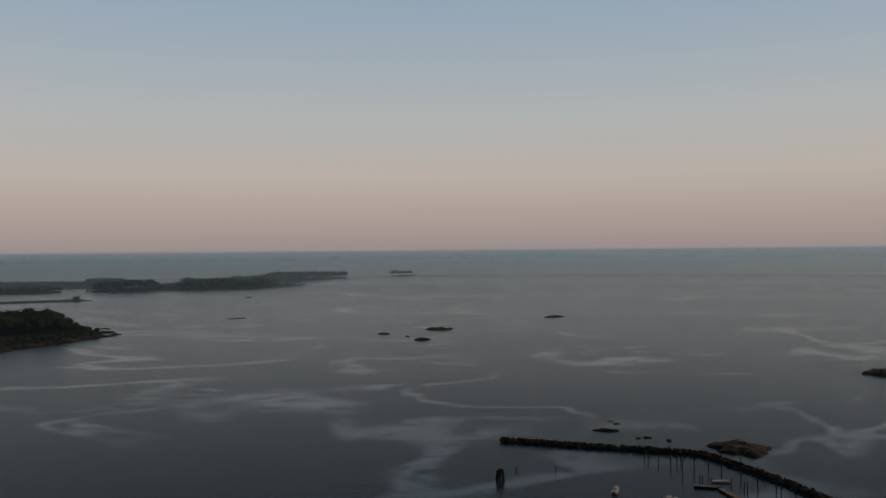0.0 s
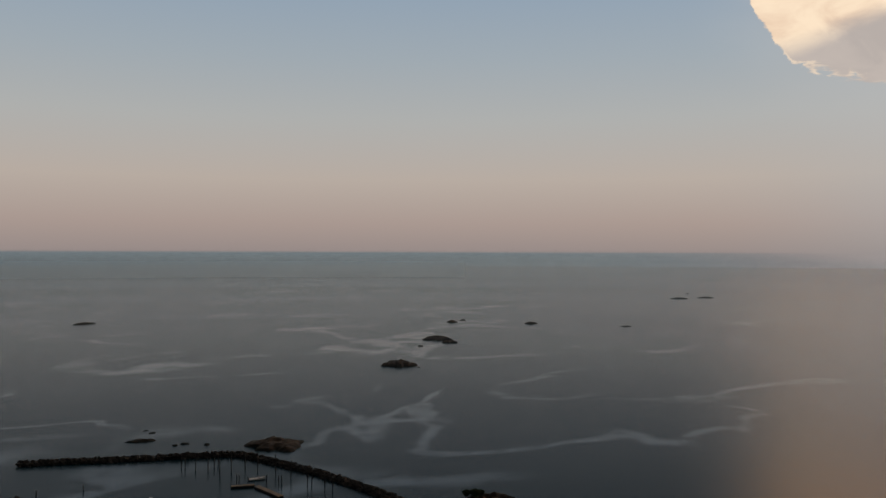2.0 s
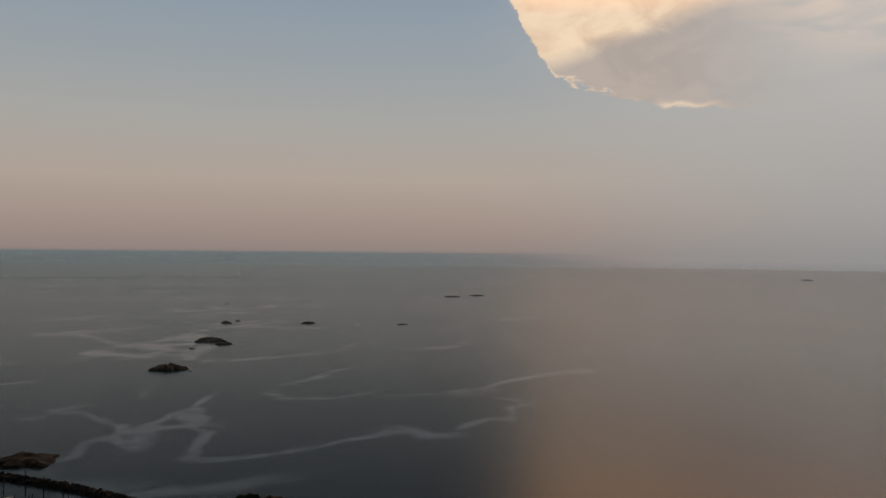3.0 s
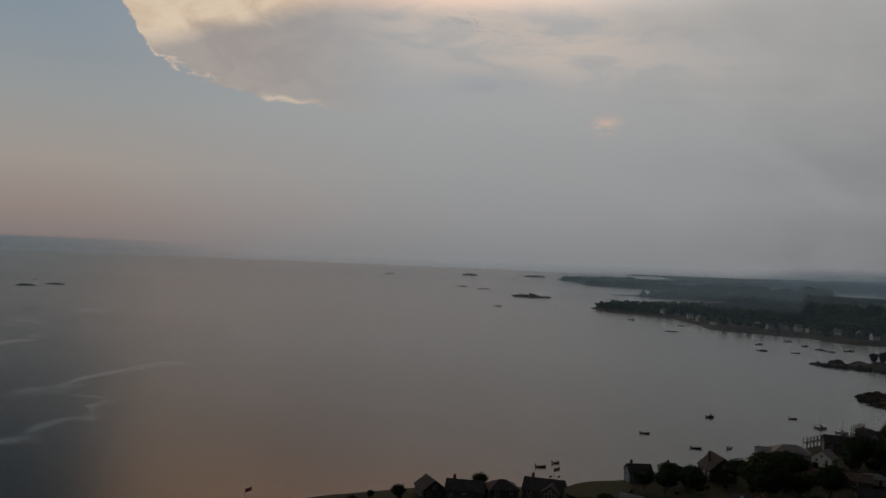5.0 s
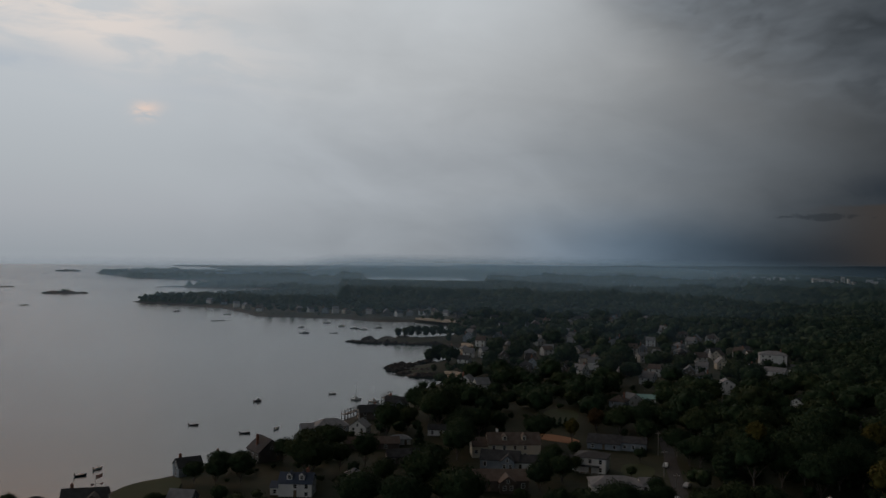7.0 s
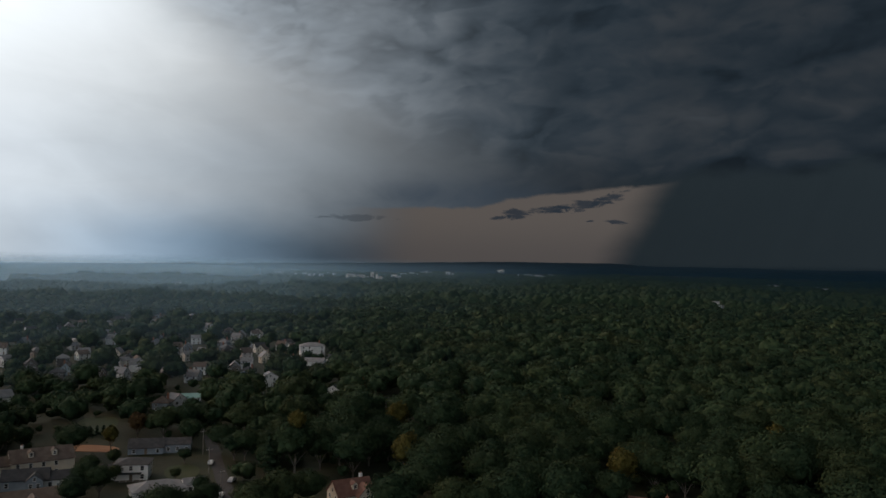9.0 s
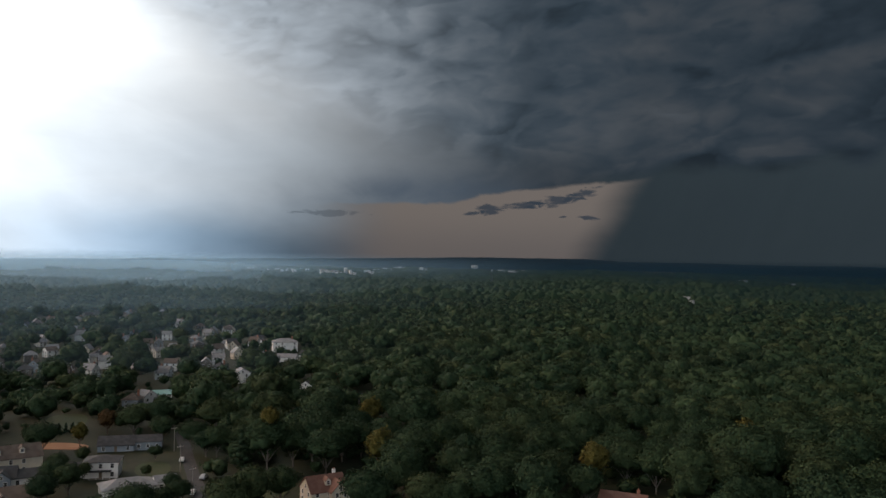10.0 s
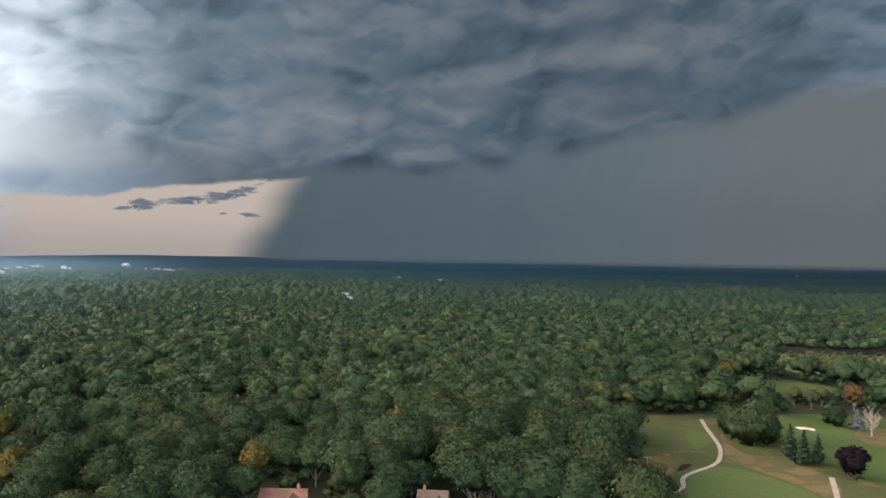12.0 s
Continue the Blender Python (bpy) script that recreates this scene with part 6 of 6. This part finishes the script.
def woods(spacing, r0, r1, b0, b1):
    """Places for trees on a jittered grid: x, y, size, by what grows there."""
    n = int(r1 / spacing) + 1
    i, j = np.meshgrid(np.arange(-n, n + 1), np.arange(-n, n + 1))
    x = (i + .5 * (j % 2) + rng.uniform(-.33, .33, i.shape)) * spacing
    y = (j + rng.uniform(-.33, .33, i.shape)) * spacing
    x, y = x.ravel(), y.ravel()
    r, b = np.hypot(x, y), np.degrees(np.arctan2(x, y)) % 360
    b = np.where(b > 300, b - 360, b)
    keep = (r > r0) & (r < r1) & (b > b0) & (b < b1)
    x, y, r, b = x[keep], y[keep], r[keep], b[keep]
    d = land_depth(x, y)
    town = (b < 127.5 + value_noise(x, y, 60, 8) * 3 - 1.5) & (b > 60) & (r < 1080)
    lot = value_noise(x, y, 34, 12)
    keep = (d > 7) & ~(town & (lot < .10))
    keep &= ~((r > 545) & (r < 870) & (b < 104.2))
    for c in CLEAR:
        keep &= ~inside(c, x, y)
    size = np.where((b < 98) & (b > 60) & (r > 1000) & (r < 1960), np.where(b < 87, .42, .52), 1.0) * rng.uniform(.8, 1.12, len(x)) * np.where(town, rng.uniform(.55, 1.1, len(x)), 1.0)
    size = size * np.where(town, 1.0, .78 + .44 * value_noise(x, y, 55, 17) + .16 * value_noise(x, y, 18, 19))
    keep &= town | (rng.uniform(0, 1, len(x)) > .06)
    size = size * np.where((d < 25) & town, .6, 1.0)
    size = np.where((b < 90) & (r < 300), np.minimum(size, .34), size)
    size = np.where((b > 178.5) & (b < 187) & (r > 470) & (r < 552), np.minimum(size, .42), size)
    size = np.where((b > 181) & (r > 630) & (r < 700), np.minimum(size, .42), size)
    for hb, hr, hw, hh in HOUSES:
        if hr > r1 + 80 or hr < r0 - 40:
            continue
        side = np.abs(np.radians(b - hb)) * r
        near = (side < hw + 3.5) & (np.abs(r - hr) < hw + 4)
        ahead = (side < hw + 2) & (r < hr) & (r > hr - (34 if hr < 520 else 62))
        keep &= ~near & ~(ahead & (rng.uniform(0, 1, len(x)) < (.7 if hr < 320 else .65 if hr < 520 else .8)))
        size = np.where(ahead, np.minimum(size, .42), size)
        if hr > 430:
            front = (side < hw * .8) & (r < hr) & (r > hr - 110) & (rng.uniform(0, 1, len(x)) < .7)
            size = np.where(front, np.minimum(size, (5.5 + (hr - r) * .1) / 17), size)
    for sb, sr, sw in SPECIAL:
        ahead = (np.abs(np.radians(b - sb)) * r < sw * .7) & (r < sr) & (r > sr - 22)
        keep &= ~(np.hypot(x - sr * math.sin(radians(sb)), y - sr * math.cos(radians(sb))) < sw) & ~ahead
    return x[keep], y[keep], size[keep], d[keep]


def grow(name, xs, ys, sizes, kinds, label, category="woodland", leaf=LEAF):
    """Many trees joined into one piece of woodland."""
    V, T, N, tints, off = [], [], [], [], 0
    zs = ground_z(xs, ys)
    for x, y, z, s in zip(xs, ys, zs, sizes):
        v, t, nn = kinds[rng.integers(len(kinds))]
        a = rng.uniform(0, 6.28)
        co, si = math.cos(a), math.sin(a)
        ca, sa = math.cos(a) * s, math.sin(a) * s
        q = np.empty_like(v)
        q[:, 0], q[:, 1], q[:, 2] = v[:, 0] * ca - v[:, 1] * sa + x, v[:, 0] * sa + v[:, 1] * ca + y, v[:, 2] * s * rng.uniform(.84, 1.1) + z
        V.append(q)
        T.append(t + off)
        N.append(np.stack([nn[:, 0] * co - nn[:, 1] * si, nn[:, 0] * si + nn[:, 1] * co, nn[:, 2]], -1))
        tints.append(np.full(len(v), rng.uniform(.02, 1.0)))
        off += len(v)
    me = mesh_np(name, np.concatenate(V), np.concatenate(T), leaf, True, np.concatenate(N))
    me.attributes.new("tree_tint", "FLOAT", "POINT").data.foreach_set("value", np.concatenate(tints).astype(np.float32))
    ob = new(name, me)
    return tagged(ob, label, category, kind="stuff")


NEAR_R = 400
tx, ty, ts, _ = woods(12.4, 236, NEAR_R, 70, 190)
order = np.argsort(np.hypot(tx, ty))
count = 0
for i in order:
    bb, rr = math.degrees(math.atan2(tx[i], ty[i])) % 360, math.hypot(tx[i], ty[i])
    wood = bb > 128
    if count >= 240:
        break
    count += 1
    kind = OAKS[rng.integers(6)]
    if not wood and rng.uniform() < .14:
        kind = PINE
    s = float(ts[i])
    lift = float(rng.uniform(.84, 1.1))
    plant(kind, bb, rr, s, "broad green deciduous tree in the wood" if wood else ("dark green conifer in a garden" if kind is PINE else "dark green garden tree among houses"),
          group="trees of the wood" if wood else "garden trees", name="conifer" if kind is PINE else "tree", tall=lift)
rest = order[count:]
gx2, gy2, gs2, _ = woods(7.0, 238, 520, 62, 128)
fill = rng.uniform(0, 1, len(gx2)) < .55
MID = [far_crown(r, h, b, n, .70, k, True) for r, h, b, n, k in ((9.4, 17, 1.5, 195, 16), (8.2, 17.5, 1.5, 175, 14), (10.6, 16.5, 1.2, 215, 19), (7.6, 15.5, 1, 155, 13), (9.0, 17, 1.5, 185, 15), (10.0, 16, 1, 205, 17))]
SHRUB = [dome(r, h, -.8, 9, 60, .95, ICO2_V, ICO2_T, 1.9) for r, h in ((9.0, 13.0), (8.0, 15.0), (10.0, 11.5))]
LOW = [dome(r, 16.5, -.5, 6, 20, 1.5, ICO_V, ICO_T) for r in (8.2, 7.4, 9.2)]
FAR = [far_crown(r, h, b, n, 1.1, k) for r, h, b, n, k in ((9.4, 16.5, 1.5, 40, 8), (8.8, 17, 1.5, 36, 7), (10.6, 16, 1, 44, 9), (8.2, 15.5, 1, 34, 7))]
if len(rest):
    grow("garden_trees", tx[rest], ty[rest], ts[rest], MID, "green trees filling the nearer woods")
grow("garden_shrubs", gx2[fill], gy2[fill], np.minimum(gs2[fill], .8) * rng.uniform(.3, .66, int(fill.sum())), SHRUB, "dark shrubs and small trees filling the gardens", "shrubs")
vx, vy, _, _ = woods(10.5, 520, 980, 104, 128)
fill = rng.uniform(0, 1, len(vx)) < .7
grow("garden_shrubs", vx[fill], vy[fill], rng.uniform(.3, .55, int(fill.sum())), LOW, "dark hedges and small trees between the houses", "shrubs")
ex, ey, _, _ = woods(8.0, 234, 345, 118, 176)
fill = rng.uniform(0, 1, len(ex)) < .6
grow("undergrowth", ex[fill], ey[fill], rng.uniform(.3, .5, int(fill.sum())), SHRUB, "dense undergrowth below the tall trees", "shrubs")
ux, uy, _, _ = woods(6.5, 395, 640, 166, 190)
fill = rng.uniform(0, 1, len(ux)) < .7
grow("undergrowth", ux[fill], uy[fill], rng.uniform(.25, .5, int(fill.sum())), SHRUB, "dense green undergrowth along the wood's edge", "shrubs")
mx, my, ms, _ = woods(13.8, NEAR_R, 660, 84, 191)
grow("woodland", mx, my, ms, MID, "dense green mixed woodland with rounded crowns")
fx, fy, fs, _ = woods(15.2, 660, 1300, 82, 191)
grow("far_woodland", fx, fy, fs, FAR, "distant dark green woodland")
sx, sy = rng.uniform(MARSHLAND.min(0)[:, None], MARSHLAND.max(0)[:, None], (2, 900))
ok = inside(MARSHLAND, sx, sy)
grow("marsh_scrub", sx[ok], sy[ok], rng.uniform(.14, .30, int(ok.sum())), LOW, "pale green scrub covering a marsh", "scrub", LEAF_DULL)
hx, hy, hs, hd = woods(10, 690, 1080, -30, -21)
hb = np.degrees(np.arctan2(hx, hy))
hk = (hd > 8) & (hb < -23.6)
grow("headland_wood", hx[hk], hy[hk], hs[hk] * np.clip((-22.9 - hb[hk]) / 2.4, .35, .95), MID, "dark trees covering a rocky headland")
ix, iy, isz, idp = woods(13, 1560, 2760, -30, 0)
ok = (idp > 12)
ib = np.degrees(np.arctan2(ix, iy))
isz = isz * np.where(ib > -6, np.where((ib > -3.7) & (ib < -2.1), .8, .22), np.clip(np.abs(ib + 18.3) / 1.0, .3, 1.0)) * np.where(ib < -23.2, .42, 1.0)
grow("island_wood", ix[ok], iy[ok], isz[ok] * .98, LOW, "dark trees covering low islands in the bay")
for name, kinds, r0, r1, b0, b1, step, near, deep, scale in (("headland_scrub", SHRUB, 690, 1010, -30, -22.6, 6.0, 1.5, 20, .42), ("island_scrub", LOW, 1600, 2500, -30, -6.4, 11.0, 4, 22, .5)):
    qx, qy = np.meshgrid(np.arange(-1100, 40, step), np.arange(560, 2500, step))
    qx, qy = (qx + rng.uniform(-.4, .4, qx.shape) * step).ravel(), (qy + rng.uniform(-.4, .4, qy.shape) * step).ravel()
    qr, qb = np.hypot(qx, qy), np.degrees(np.arctan2(qx, qy))
    ok = (qr > r0) & (qr < r1) & (qb > b0) & (qb < b1)
    qx, qy, qb = qx[ok], qy[ok], qb[ok]
    qd = land_depth(qx, qy)
    ok = (qd > near) & (qd < deep)
    grow(name, qx[ok], qy[ok], scale * rng.uniform(.6, 1.2, int(ok.sum())), kinds, "dark scrub down to the rocky shore", "scrub")
px, py, ps, pd = woods(11, 1300, 1700, 80, 96)
grow("peninsula_wood", px[pd > 8], py[pd > 8], ps[pd > 8], FAR, "dark trees along a wooded point")

# trees on the small far islets and the bar
for b, r, s in ((79.5, 1680, .85), (79.75, 1690, .7), (79.25, 1675, .55), (79.6, 1672, .75), (75.4, 3230, .8), (75.1, 3226, .6), (75.6, 3228, .55), (79.6, 3420, .8), (79.9, 3425, .9), (80.1, 3420, .7), (79.3, 3424, .6), (-23.9, 1530, .8), (-23.75, 1528, .9), (-24.4, 1530, .5), (-24.0, 1535, .6)):
    plant(BUSH, b, r, s, "dark windswept tree on a low rocky islet", z=.8)
for b, r, s in ((32.6, 267, .34), (33.2, 266, .4), (33.6, 269, .28)):
    plant(BUSH, b, r, s, "dark bush on a rock at the shore", "bush", "bushes on the shore", "bush", z=1.0)

# distant forest: a continuous canopy out to the wooded ridge
cb = np.arange(80.5, 191, .2)
cr = 1290 * (3650 / 1290) ** (np.arange(280) / 279)
CB, CR = np.meshgrid(np.radians(cb), cr)
CB = CB + (rng.uniform(-.4, .4, CB.shape)) * math.radians(.2)
cx, cy = CR * np.sin(CB), CR * np.cos(CB)
depth = land_depth(cx, cy)
cell = 16.0
f1 = np.full(cx.shape, 1e9)
pick = np.zeros(cx.shape)
ci, cj = np.floor(cx / cell), np.floor(cy / cell)
for di in (-1, 0, 1):
    for dj in (-1, 0, 1):
        a, b2 = ci + di, cj + dj
        h1 = np.sin(a * 12.9898 + b2 * 78.233) * 43758.5453
        h2 = np.sin(a * 39.346 + b2 * 11.135) * 24634.6345
        h1, h2 = h1 - np.floor(h1), h2 - np.floor(h2)
        dd = np.hypot((a + .2 + .6 * h1) * cell - cx, (b2 + .2 + .6 * h2) * cell - cy)
        pick = np.where(dd < f1, h1, pick)
        f1 = np.minimum(f1, dd)
top_z = ground_z(cx, cy, depth) + 12 + pick * 7 - (f1 / cell) ** 1.6 * 28 + value_noise(cx, cy, 110, 21) * 12 + value_noise(cx, cy, 46, 23) * 7 - 4
bare_ground = (depth < 16)
for f in FIELDS:
    bare_ground |= inside(f, cx, cy)
clearing = (value_noise(cx, cy, 130, 31) > .80) & (np.degrees(CB) < 132) & (CR < 3600)
top_z = top_z + rng.uniform(-2.2, 2.2, top_z.shape)
top_z[0] = 0
top_z = top_z - np.where(np.degrees(CB) < 97, np.where(CR < 1980, 15, 7), 0)
top_z = np.where((np.degrees(CB) > 98.5) & (np.degrees(CB) < 107) & (CR < 2760), np.minimum(top_z, 76 * (2850 - CR) / 2850), top_z)
top_z = np.where(bare_ground | clearing, ground_z(cx, cy, depth) - 3, top_z)
nb, nr = len(cb), len(cr)
idx = np.arange(nb * nr).reshape(nr, nb)
q00, q01, q10, q11 = idx[:-1, :-1], idx[:-1, 1:], idx[1:, :-1], idx[1:, 1:]
ct = np.concatenate([np.stack([q00, q10, q11], -1).reshape(-1, 3), np.stack([q00, q11, q01], -1).reshape(-1, 3)])
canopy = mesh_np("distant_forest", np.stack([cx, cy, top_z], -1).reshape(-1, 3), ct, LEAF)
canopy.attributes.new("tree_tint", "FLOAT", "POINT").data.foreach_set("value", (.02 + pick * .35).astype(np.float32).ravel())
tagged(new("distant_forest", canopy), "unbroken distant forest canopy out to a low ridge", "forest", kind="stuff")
